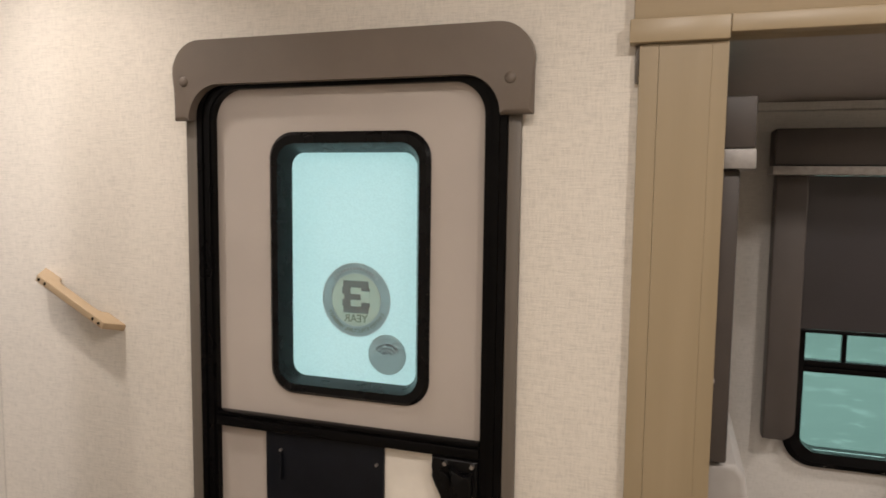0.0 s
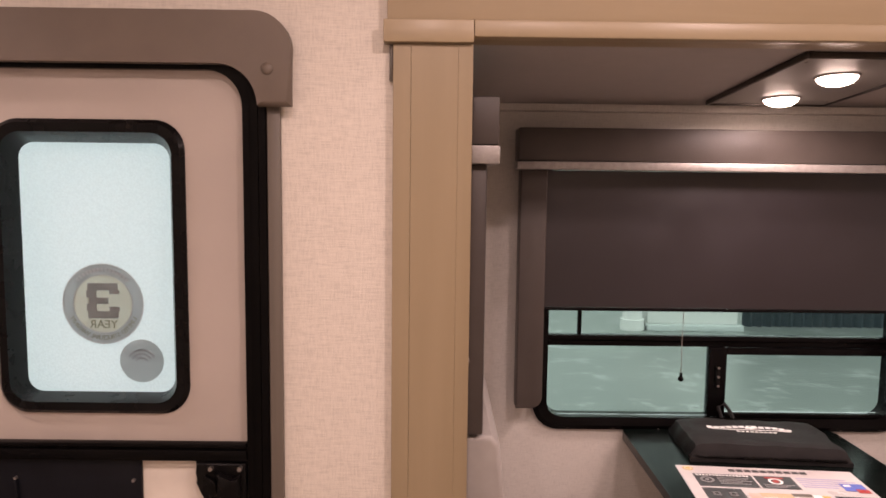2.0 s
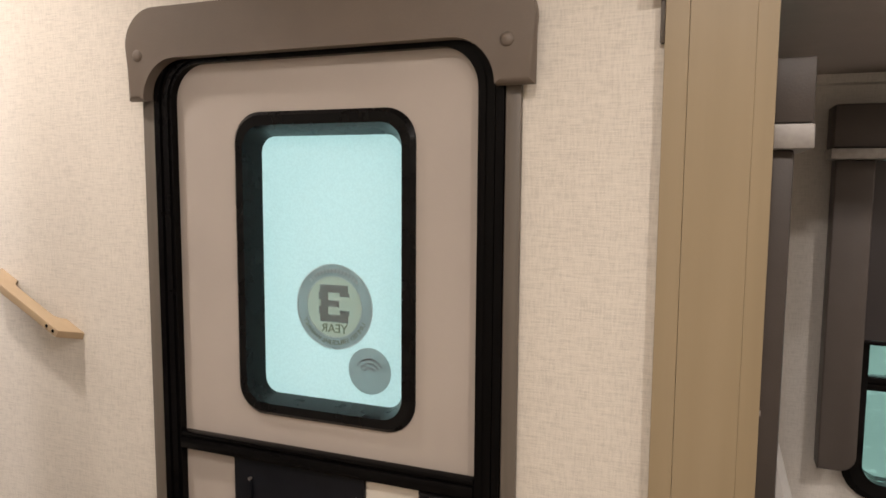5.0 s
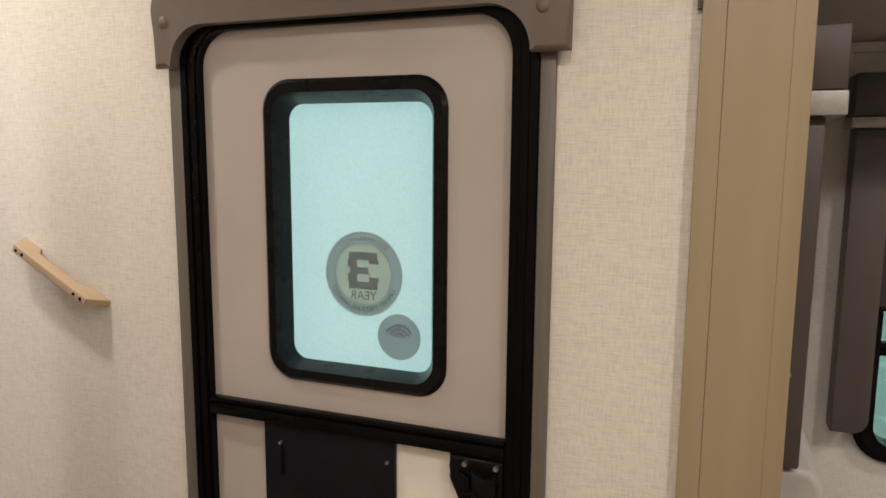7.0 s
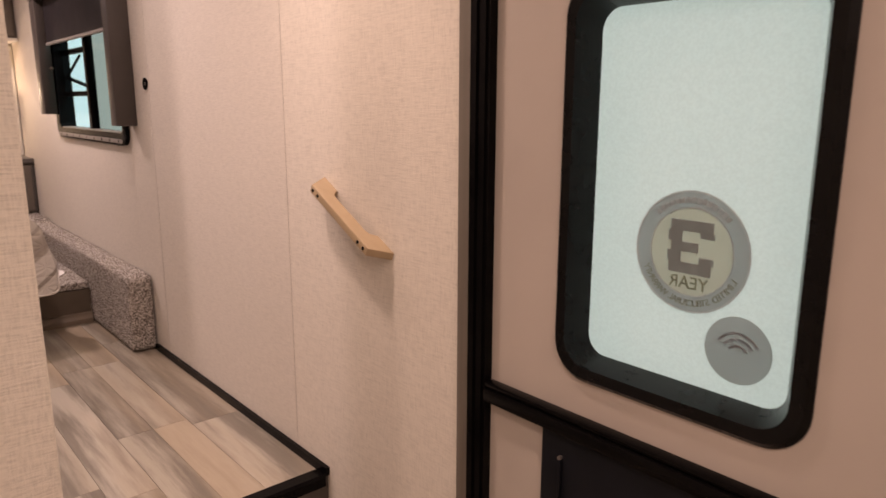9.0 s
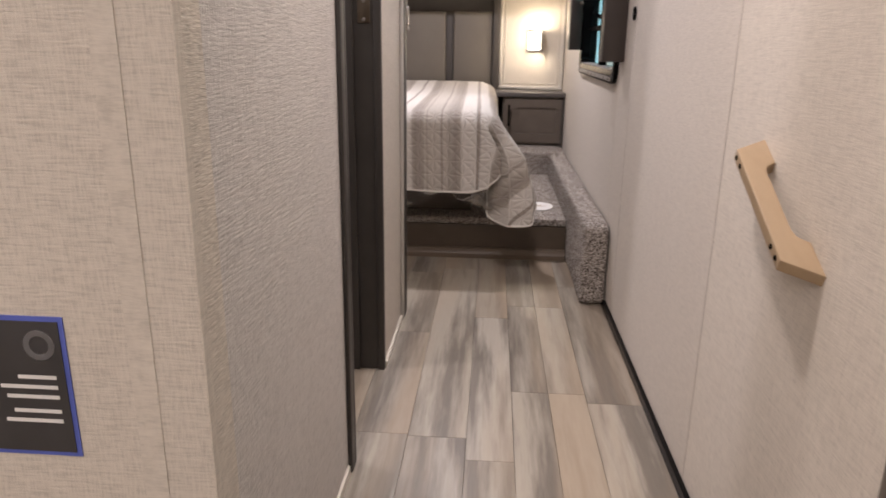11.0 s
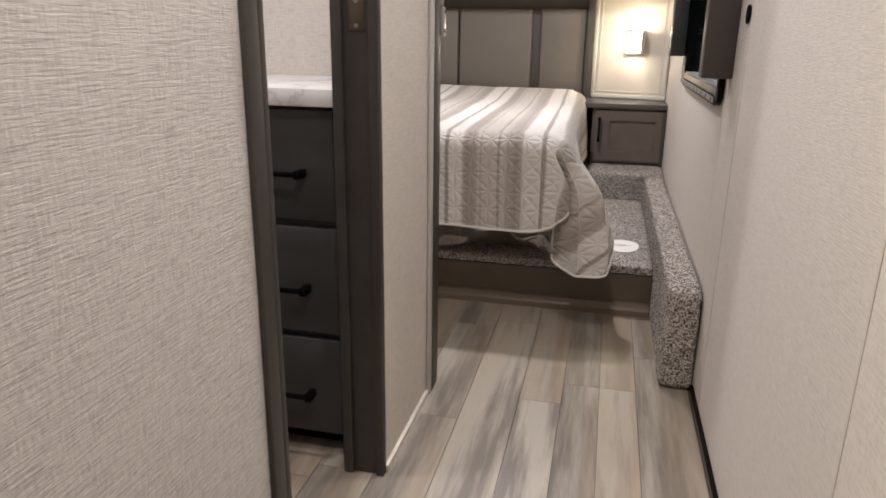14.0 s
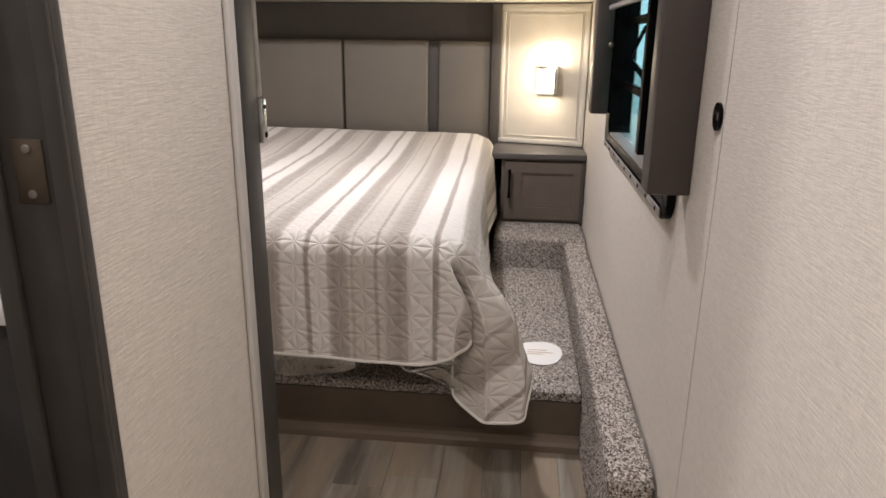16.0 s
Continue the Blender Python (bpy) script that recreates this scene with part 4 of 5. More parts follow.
def zip_case():
    ob = thing("zip_case", (0.98, 2.05, TZ), "black nylon zip case with white printing on the table", "bag")
    bm = bmesh.new()
    n, k = 28, 16
    askew = Matrix.Translation((0.768, 2.050, 0)) @ Matrix.Rotation(radians(-4.0), 4, "Z") @ Matrix.Translation((-0.768, -2.056, 0))
    x0, x1, y0, y1, h = 0.768, 1.226, 1.940, 2.186, 0.056
    top = []
    for j in range(k + 1):
        row = []
        for i in range(n + 1):
            u, v = i / n, j / k
            e = min(u, 1 - u, 0.5) * 2
            f = min(v, 1 - v, 0.5) * 2
            rise = (min(1, e * 7) * min(1, f * 6)) ** 0.3 * (1 - 0.22 * u * u * (1 - 0.5 * v))
            z = TZ + 0.012 + (h - 0.012) * rise + 0.006 * noise.noise((u * 6, v * 4, 1.0)) * rise
            x = x0 + (x1 - x0) * u + 0.010 * noise.noise((v * 4, u * 2, 5.0))
            y = y0 + (y1 - y0) * v + 0.006 * noise.noise((u * 7, v, 9.0))
            row.append(bm.verts.new((x, y, z)))
        top.append(row)
    for j in range(k):
        for i in range(n):
            bm.faces.new((top[j][i], top[j][i + 1], top[j + 1][i + 1], top[j + 1][i]))
    edge = top[0] + [top[j][n] for j in range(1, k + 1)] + [top[k][i] for i in range(n - 1, -1, -1)] + [top[j][0] for j in range(k - 1, 0, -1)]
    low = [bm.verts.new((v.co.x, v.co.y, TZ + 0.0005)) for v in edge]
    for i in range(len(edge)):
        j = (i + 1) % len(edge)
        bm.faces.new((low[i], low[j], edge[j], edge[i]))
    bm.faces.new(low[::-1])
    bm.transform(askew)
    part("body", bm, M_bag, ob)
    bm = bmesh.new()
    tube(bm, [(x0 - 0.001, y0 + 0.01, TZ + 0.016), (x0 + 0.03, y0 - 0.003, TZ + 0.018), (1.0, y0 - 0.005, TZ + 0.019), (x1 - 0.02, y0 - 0.003, TZ + 0.018)], 0.004, 8)
    bm.transform(askew)
    part("zip", bm, M_bplastic, ob)
    bm = bmesh.new()
    pts = [(0.935, 2.19, TZ + 0.05), (0.925, 2.197, TZ + 0.085), (0.945, 2.20, TZ + 0.095), (0.962, 2.195, TZ + 0.07), (0.972, 2.19, TZ + 0.05)]
    tube(bm, pts, 0.006, 8)
    bm.transform(askew)
    part("carry_loop", bm, M_bag, ob)
    # plain shapes where a maker's mark is printed
    def lid(x, y):
        u, v = (x - x0) / (x1 - x0), (y - y0) / (y1 - y0)
        r_ = 1 - 0.22 * u * u * (1 - 0.5 * v)
        return TZ + 0.012 + (h - 0.012) * r_ + 0.006 * noise.noise((u * 6, v * 4, 1.0)) * r_
    def mark(x, y, w, d):
        z = max(lid(x, y), lid(x + w, y + d))
        bm = boxes((x, x + w, y, y + d, z - 0.003, z + 0.0012))
        bm.transform(askew)
        part("print_bar", bm, M_white, ob, smooth=False)
    for i in range(13):
        a = (i - 6) / 6
        x, y = 0.985 + 0.118 * a, 2.092 - 0.012 * a * a
        if i == 6:
            z = lid(x, y)
            bm = bmesh.new()
            prism(bm, [(x - 0.013, y - 0.006), (x + 0.015, y - 0.006), (x + 0.002, y + 0.028)], z - 0.003, z + 0.0012, "z")
            bm.transform(askew)
            part("print_mark", bm, M_white, ob, smooth=False)
        else:
            mark(x - 0.0075, y, 0.015, 0.020 if i in (0, 7) else 0.014)
    mark(0.868, 2.070, 0.235, 0.003)
    for i in range(9):
        mark(0.935 + 0.0135 * i, 2.046, 0.009, 0.007)


zip_case()


def brochure():
    ob = thing("brochure", (0.94, 1.7, TZ), "printed glossy brochure with dark and coloured panels on the table", "brochure")
    turn = Matrix.Translation((0.706, 1.906, 0)) @ Matrix.Rotation(radians(-4.5), 4, "Z") @ Matrix.Translation((-0.712, -1.930, 0))
    level = {0: TZ + 0.0021, 1: TZ + 0.0026, 2: TZ + 0.0030}
    def bit(name_, m_, x0, x1, y0, y1, up=0):
        bm = boxes((x0, x1, y0, y1, level[up], level[up] + 0.0004))
        bm.transform(turn)
        part(name_, bm, m_, ob, smooth=False)
    def spot(name_, m_, x, y, r0, r1, up=0):
        bm = bmesh.new()
        if r0:
            ring(bm, [(circle(x, y, r1, 28), level[up]), (circle(x, y, r1, 28), level[up] + 0.0004), (circle(x, y, r0, 28), level[up] + 0.0004), (circle(x, y, r0, 28), level[up])], "z")
        else:
            prism(bm, circle(x, y, r1, 28), level[up], level[up] + 0.0004, "z")
        bm.transform(turn)
        part(name_, bm, m_, ob)
    bm = boxes((0.712, 1.192, 1.50, 1.930, TZ + 0.0003, TZ + 0.002))
    bm.transform(turn)
    part("sheet", bm, M_sheet, ob, smooth=False)
    spot("emblem", M_gold, 0.742, 1.910, 0, 0.014)
    spot("emblem_ring", M_white, 0.742, 1.910, 0.008, 0.010, 1)
    # title drawn as ten letter-sized bars
    for i in range(10):
        x = 0.852 + 0.0215 * i
        bit("title_bar", M_paperd, x, x + 0.0175, 1.897, 1.914)
    for x0, x1, y0, y1 in ((0.745, 0.902, 1.796, 1.876), (0.908, 1.008, 1.796, 1.876), (0.745, 0.846, 1.700, 1.786), (1.075, 1.182, 1.690, 1.765), (0.735, 0.90, 1.52, 1.60)):
        bit("panel", M_paperd, x0, x1, y0, y1)
    for i in range(16):
        bit("heading_bar", M_white, 0.752 + 0.009 * i, 0.758 + 0.009 * i, 1.864, 1.871, 1)
    spot("round_mark", M_stk_pale, 0.775, 1.838, 0.012, 0.019, 1)
    spot("round_mark", M_stk_pale, 0.775, 1.838, 0, 0.006, 1)
    for i, w in enumerate((0.085, 0.078, 0.088, 0.06, 0.08)):
        bit("text_line", M_stk_pale, 0.804, 0.804 + w, 1.850 - 0.009 * i, 1.854 - 0.009 * i, 1)
    spot("round_mark", M_white, 0.957, 1.842, 0.013, 0.019, 1)
    spot("round_mark", M_paperr, 0.957, 1.842, 0, 0.009, 1)
    bit("red_bar", M_paperr, 0.935, 0.985, 1.860, 1.868, 1)
    for i in range(3):
        bit("text_line", M_stk_pale, 0.918, 0.998 - 0.012 * i, 1.818 - 0.007 * i, 1.821 - 0.007 * i, 1)
    for i, w in enumerate((0.13, 0.15, 0.12, 0.14, 0.09)):
        bit("text_line", M_lilac, 1.020, 1.020 + w, 1.866 - 0.013 * i, 1.871 - 0.013 * i)
    bit("photo", M_paperb, 1.122, 1.180, 1.800, 1.845, 1)
    bit("photo", M_paperr, 1.150, 1.182, 1.790, 1.812, 2)
    bit("photo", M_white, 1.128, 1.146, 1.826, 1.838, 2)
    for i in range(2):
        bit("icon", M_stk_pale, 0.765 + 0.042 * i, 0.785 + 0.042 * i, 1.742, 1.762, 1)
        bit("icon", M_paperd, 0.770 + 0.042 * i, 0.780 + 0.042 * i, 1.747, 1.757, 2)
    # collage of small interior photographs
    random.seed(41)
    inks = (M_papert, M_white, M_blush, M_sheet, M_papert, M_taupe, M_white, M_gold)
    for j in range(5):
        x = 0.856
        while x < 1.06:
            w = random.uniform(0.018, 0.05)
            y = 1.765 - 0.038 * j + random.uniform(-0.006, 0.006)
            bit("photo", random.choice(inks), x, min(1.068, x + w), y - random.uniform(0.014, 0.034), y, random.choice((0, 1)))
            x += w + 0.001
    for i in range(3):
        bit("text_line", M_white, 1.085, 1.165 - 0.015 * i, 1.745 - 0.016 * i, 1.750 - 0.016 * i, 1)
    bit("photo", M_papert, 0.92, 1.16, 1.52, 1.575)


brochure()


def dinette_light():
    def cz(y):
        return 1.852 - (y - (WN + T)) * 0.0714
    ob = thing("dinette_light", (1.01, 1.86, cz(1.86)), "flat dark-rimmed ceiling light with two lit bulbs", "ceiling light")
    slope = math.atan(0.0714)
    m = Matrix.Translation((1.01, 1.86, cz(1.86) - 0.001)) @ Matrix.Rotation(-slope, 4, "X")
    def put(n_, bm, mt, par, lab=""):
        bm.transform(m)
        return part(n_, bm, mt, par, lab)
    pl = put("plate", boxes((-0.172, 0.172, -0.297, 0.262, -0.010, 0.0)), M_plate, ob, "satin metal plate")
    for s in ((-0.182, -0.1725, -0.307, 0.272), (0.1725, 0.182, -0.307, 0.272), (-0.172, 0.172, -0.307, -0.2975), (-0.172, 0.172, 0.2625, 0.272)):
        put("rim", boxes((*s, -0.015, 0.0), bev=0.002), M_rim, ob, "bronze rim")
    for x, y in ((-0.15, 0.21), (0.15, 0.21), (-0.15, -0.25), (0.15, -0.25)):
        bm = bmesh.new()
        prism(bm, circle(x, y, 0.004, 10), -0.012, -0.0102, "z")
        put("screw", bm, M_screw, pl)
    for y in (0.175, -0.110):
        bm = bmesh.new()
        ring(bm, [(circle(0.0, y, 0.052, 32), -0.0102), (circle(0.0, y, 0.052, 32), -0.014), (circle(0.0, y, 0.048, 32), -0.0145), (circle(0.0, y, 0.048, 32), -0.0102)], "z")
        put("bezel", bm, M_plate, ob)
        bm = bmesh.new()
        bmesh.ops.create_uvsphere(bm, u_segments=28, v_segments=14, radius=0.047)
        bm.transform(Matrix.Translation((0.0, y, -0.012)) @ Matrix.Diagonal((1, 1, 0.48, 1)))
        put("bulb", bm, M_bulb, ob, "lit frosted bulb")
    p = m @ Vector((0.0, -0.07, -0.045))
    lamp_disc(p.x, p.y, p.z, 9.5, WARM, 0.16, 170)


dinette_light()

# ---- ceiling puck lights, all out of view ----
first = None
for px, py, pw in PUCKS:
    if first is None:
        first = thing("ceiling_light", (px, py, CEIL), "unseen round lit puck light in the ceiling", "ceiling light", "ceiling puck lights")
        bm = bmesh.new()
        ring(bm, [(circle(px, py, 0.085), CEIL), (circle(px, py, 0.085), CEIL - 0.006), (circle(px, py, 0.075), CEIL - 0.012), (circle(px, py, 0.068), CEIL - 0.008), (circle(px, py, 0.068), CEIL)], "z")
        part("bezel", bm, M_ivory, first)
        bm = bmesh.new()
        prism(bm, circle(px, py, 0.067), CEIL - 0.006, CEIL - 0.0005, "z")
        part("lens", bm, M_puck, first)
    else:
        copy_thing(first, Matrix.Translation((px, py, CEIL)))

# ---- bathroom vanity ----
VX = -2.343
vn = thing("vanity_cabinet", (-2.55, 0.3, F1), "charcoal bathroom vanity with three drawers and black pulls", "vanity")
part("body", boxes((-2.749, VX - 0.021, -0.35, 0.628, F1 + 0.06, 1.355)), M_draw, vn)
part("toe_kick", boxes((-2.749, VX - 0.06, -0.35, 0.628, F1, F1 + 0.0595)), M_black, vn)


def bar_pull(parent, y0, y1, z, x, along="y"):
    bm = bmesh.new()
    if along == "y":
        box(bm, x + 0.026, x + 0.036, y0, y1, z - 0.005, z + 0.005, 0.002)
        for y in (y0 + 0.008, y1 - 0.008):
            box(bm, x + 0.0005, x + 0.037, y - 0.008, y + 0.008, z - 0.009, z + 0.009, 0.003)
    else:
        box(bm, x + 0.026, x + 0.036, y0 - 0.005, y0 + 0.005, z, y1, 0.002)
        for q in (z + 0.008, y1 - 0.008):
            box(bm, x + 0.0005, x + 0.037, y0 - 0.007, y0 + 0.007, q - 0.007, q + 0.007, 0.002)
    return part("handle", bm, M_black, parent, "black metal bar pull")


for z0, z1 in ((1.113, 1.346), (0.853, 1.096), (0.600, 0.836)):
    d = part("drawer", boxes((VX - 0.020, VX, 0.327, 0.611, z0, z1), bev=0.003), M_draw, vn)
    bar_pull(d, 0.385, 0.550, z0 + (z1 - z0) * 0.44, VX)
d = part("door", boxes((VX - 0.020, VX, -0.05, 0.312, 0.600, 1.205), bev=0.003), M_draw, vn)
part("false_front", boxes((VX - 0.020, VX - 0.012, -0.05, 0.312, 1.215, 1.346), bev=0.003), M_draw, vn)
bar_pull(d, 0.275, 1.15, 0.98, VX, "z")
ct = thing("countertop", (-2.53, 0.15, 1.3555), "white marble-look bathroom countertop on the vanity", "countertop")
part("front_edge", boxes((VX + 0.0045, VX + 0.022, -0.38, 0.632, 1.3535, 1.390), bev=0.004), M_marble, ct, "white marble-look built-up edge")
part("slab", boxes((-2.749, VX + 0.004, -0.38, 0.632, 1.3555, 1.390), bev=0.004), M_marble, ct)
sk = thing("sink", (-2.54, 0.12, 1.39), "white oval drop-in sink in the countertop", "sink")
bm = bmesh.new()
def oval(r):
    return [(-2.53 + 0.72 * r * math.cos(2 * math.pi * i / 40), 0.06 + r * math.sin(2 * math.pi * i / 40)) for i in range(40)]
ring(bm, [(oval(0.20), 1.3902), (oval(0.198), 1.399), (oval(0.185), 1.402), (oval(0.165), 1.394), (oval(0.06), 1.3915), (oval(0.055), 1.3903)], "z")
prism(bm, oval(0.0545), 1.3902, 1.3912, "z")
part("bowl", bm, M_porcelain, sk)
fc = thing("faucet", (-2.62, 0.08, 1.39), "matte black bathroom faucet with a lever", "faucet")
part("base", boxes((-2.66, -2.60, 0.00, 0.162, 1.3905, 1.414), bev=0.008), M_black, fc)
part("column", boxes((-2.645, -2.612, 0.105, 0.140, 1.4135, 1.462), bev=0.006), M_black, fc)
part("lever", boxes((-2.645, -2.612, 0.095, 0.185, 1.461, 1.474), bev=0.004), M_black, fc)
part("column", boxes((-2.645, -2.612, 0.015, 0.050, 1.4135, 1.462), bev=0.006), M_black, fc)
part("lever", boxes((-2.645, -2.612, -0.025, 0.060, 1.461, 1.474), bev=0.004), M_black, fc)


# ---- bedroom: carpeted platform ----
def pile(bm, x0, x1, y0, y1, z0, z1, r, step, amp, skip=()):
    """Rounded block with a rough pile."""
    c = Vector(((x0 + x1) / 2, (y0 + y1) / 2, (z0 + z1) / 2))
    hx, hy, hz = (x1 - x0) / 2, (y1 - y0) / 2, (z1 - z0) / 2
    def shape(p):
        q = Vector((max(-hx + r, min(hx - r, p.x)), max(-hy + r, min(hy - r, p.y)), max(-hz + r, min(hz - r, p.z))))
        d = p - q
        d = d.normalized() if d.length > 1e-9 else Vector((0, 0, 1))
        w = c + q + d * r
        k = noise.noise(w * 110) * 0.6 + noise.noise(w * 45) * 0.4
        return w + d * (amp * k)
    faces = {"+x": (0, 1), "-x": (0, -1), "+y": (1, 1), "-y": (1, -1), "+z": (2, 1)}
    h = (hx, hy, hz)
    for key, (ax, sg_) in faces.items():
        if key in skip:
            continue
        a, b = [i for i in range(3) if i != ax]
        na, nb = max(2, int(2 * h[a] / step)), max(2, int(2 * h[b] / step))
        grid = []
        for i in range(na + 1):
            row = []
            for j in range(nb + 1):
                p = Vector((0, 0, 0))
                p[ax] = sg_ * h[ax]
                p[a] = -h[a] + 2 * h[a] * i / na
                p[b] = -h[b] + 2 * h[b] * j / nb
                row.append(bm.verts.new(shape(p)))
            grid.append(row)
        for i in range(na):
            for j in range(nb):
                bm.faces.new((grid[i][j], grid[i + 1][j], grid[i + 1][j + 1], grid[i][j + 1]))
    bmesh.ops.remove_doubles(bm, verts=bm.verts[:], dist=0.0006)
    bmesh.ops.recalc_face_normals(bm, faces=bm.faces[:])


bm = bmesh.new()
pile(bm, -5.18, -3.425, -1.29, 1.352, 0.690, 0.725, 0.016, 0.013, 0.005, skip=("-x", "-y"))
setting("platform_carpet", bm, M_carpet, "speckled brown carpet on the bed platform", "carpet", smooth=True)
bm = bmesh.new()
pile(bm, -4.52, -2.88, 1.352, WN - 0.001, F1 + 0.002, 0.843, 0.020, 0.008, 0.006, skip=("+y",))
setting("carpet_curb", bm, M_carpet, "speckled brown carpeted ledge along the wall", "carpet", smooth=True)
bm = bmesh.new()
pile(bm, -5.18, -4.50, 1.06, WN - 0.001, 0.7, 0.855, 0.016, 0.012, 0.005, skip=("+y", "-x"))
setting("carpet_ledge", bm, M_carpet, "speckled brown carpeted ledge under the nightstand", "carpet", smooth=True)
setting("platform_riser", boxes((-3.45, -3.432, -1.30, 1.352, F1, 0.690)), M_riser, "brown panel under the bed platform", "trim")
bm = bmesh.new()
prism(bm, [(-3.4318, F1), (-3.408, F1), (-3.408, F1 + 0.020), (-3.414, F1 + 0.030), (-3.418, F1 + 0.042), (-3.4318, F1 + 0.046)], -1.30, 1.350, "y")
setting("platform_trim", bm, M_base, "brown base moulding along the platform", "trim")
bm = bmesh.new()
pts = []
for i in range(36):
    a = 2 * math.pi * i / 36
    r = 1 + 0.06 * math.sin(3 * a + 0.6)
    pts.append((-3.665 + 0.082 * r * math.cos(a), 1.235 + 0.076 * r * math.sin(a)))
prism(bm, pts, 0.7275, 0.7295, "z")
pc_ = thing("paper_oval", (-3.67, 1.235, 0.7275), "white oval paper card lying on the carpet", "paper")
part("card", bm, M_white, pc_)
for i, (a, w) in enumerate(((-3.655, 0.05), (-3.668, 0.08), (-3.684, 0.06))):
    part("print_bar", boxes((a, a + 0.004, 1.20, 1.20 + w, 0.7295, 0.7299)), M_papert, pc_, smooth=False)

# ---- bed ----
bed = thing("bed", (-4.2, 0.25, 0.725), "wooden bed base and mattress on the carpeted platform", "bed")
part("base_box", boxes((-5.05, -3.56, -0.46, 0.93, 0.7255, 0.90)), M_riser, bed, "dark brown bed base")
part("base_rib", boxes((-3.5595, -3.553, 0.60, 0.63, 0.7255, 0.90)), M_taupe, bed)
part("mattress", boxes((-5.02, -3.33, -0.50, 0.965, 0.9005, 1.150), bev=0.03), M_quiltedge, bed)


def quilt_cover():
    ob = thing("quilt", (-4.2, 0.25, 1.17), "striped taupe and ivory quilted bedspread hanging over the bed", "bedspread")
    U0, V0, TOP, R = 0.960, -3.335, 1.192, 0.075
    ua, va, cut = 0.415, 0.36, 0.02
    vl = 0.435
    def roll(e):
        """Drop over an edge after e metres of cloth: outward and downward."""
        q = R * math.pi / 2
        if e <= 0:
            return 0.0, 0.0
        if e < q:
            return R * math.sin(e / R), R * (1 - math.cos(e / R))
        return R, R + (e - q)
    FOLD = ((0, 0.0, 1.165), (16, 0.055, 1.205), (33, 0.115, 1.190), (48, 0.125, 1.090), (58, 0.030, 1.000), (70, 0.100, 1.055), (80, 0.090, 1.010), (91, 0.078, 0.955))
    def flare(e):
        """How far the hanging corner has swung out after e metres of cloth."""
        return max(0.0, min(1.0, (e - 0.03) / 0.36))
    du, dv = 0.009, 0.009
    us = np.arange(-0.55, U0 + ua + 1e-6, du)
    vs_ = np.arange(-5.02, V0 + vl + 1e-6, dv)
    bm = bmesh.new()
    layer = bm.loops.layers.uv.new("UVMap")
    grid, uvs = [], {}
    for u in us:
        row = []
        for v in vs_:
            a, b = max(0.0, u - U0), max(0.0, v - V0)
            # lobe where the corner of the cloth hangs free
            if a > 0 and b > 0:
                r = math.hypot(a, b)
                th = math.atan2(b, a)
                out, dn = roll(r)
                td = math.degrees(th)
                k = max(0.0, min(1.0, (r - 0.06) / 0.18))
                k = k * k * (3 - 2 * k)
                k += (flare(r) - k) * max(0.0, 1 - td / 58)
                x, y = V0 + out * math.sin(th), U0 + out * math.cos(th)
                # plan of the hanging fold: out round the lobe, tucked in, and back to the foot of the bed
                i0 = max(i for i in range(7) if FOLD[i][0] <= td)
                (t0, p0, q0), (t1, p1, q1) = FOLD[i0], FOLD[i0 + 1]
                f = (td - t0) / (t1 - t0)
                f = f * f * (3 - 2 * f)
                gx, gy = V0 + p0 + (p1 - p0) * f, q0 + (q1 - q0) * f
                x, y = x + (gx - x) * k, y + (gy - y) * k
                z = TOP - dn + 0.012 * k * math.sin(th * 6)
            elif a > 0:
                out, dn = roll(a)
                near_ = max(0.0, min(1.0, (v - V0 + 0.65) / 0.65))
                near_ = near_ * near_ * (3 - 2 * near_)
                x, y, z = v, U0 + out + (1.165 - U0 - R) * flare(a) * near_ + (1 - near_) * (0.05 * max(0, a - 0.1) + 0.012 * math.sin(v * 9) * min(1, a * 4)), TOP - dn
            elif b > 0:
                out, dn = roll(b)
                x, y, z = V0 + out + 0.03 * max(0, b - 0.1), u, TOP - dn + 0.05 * min(1, b * 4) * 0.15 * math.sin(u * 5)
            else:
                x, y, z = v, u, TOP
            head = max(0.0, min(1.0, (-4.45 - v) / 0.5))
            z += 0.030 * head * (1 if a == 0 else 0.6)
            z += 0.006 * noise.noise((u * 3.1, v * 3.1, 2.0)) + 0.003 * noise.noise((u * 11, v * 11, 4.0))
            # stitched squares puff between the seams
            w = min(abs((q_ / CELL + o_) % 1 - 0.5) for q_, o_ in ((u, 200.0), (v, 200.0), (u + v, 200.5), (u - v, 200.5)))
            puff = 0.0012 * min(1, w * 4)
            n_ = Vector((0, 0, 1)) if a == 0 and b == 0 else Vector((0.0 if b == 0 else 1, 0.0 if a == 0 else 1, 0.1)).normalized()
            vert = bm.verts.new(Vector((x, y, z)) + n_ * puff)
            uvs[vert] = (u, v)
            row.append(vert)
        grid.append(row)
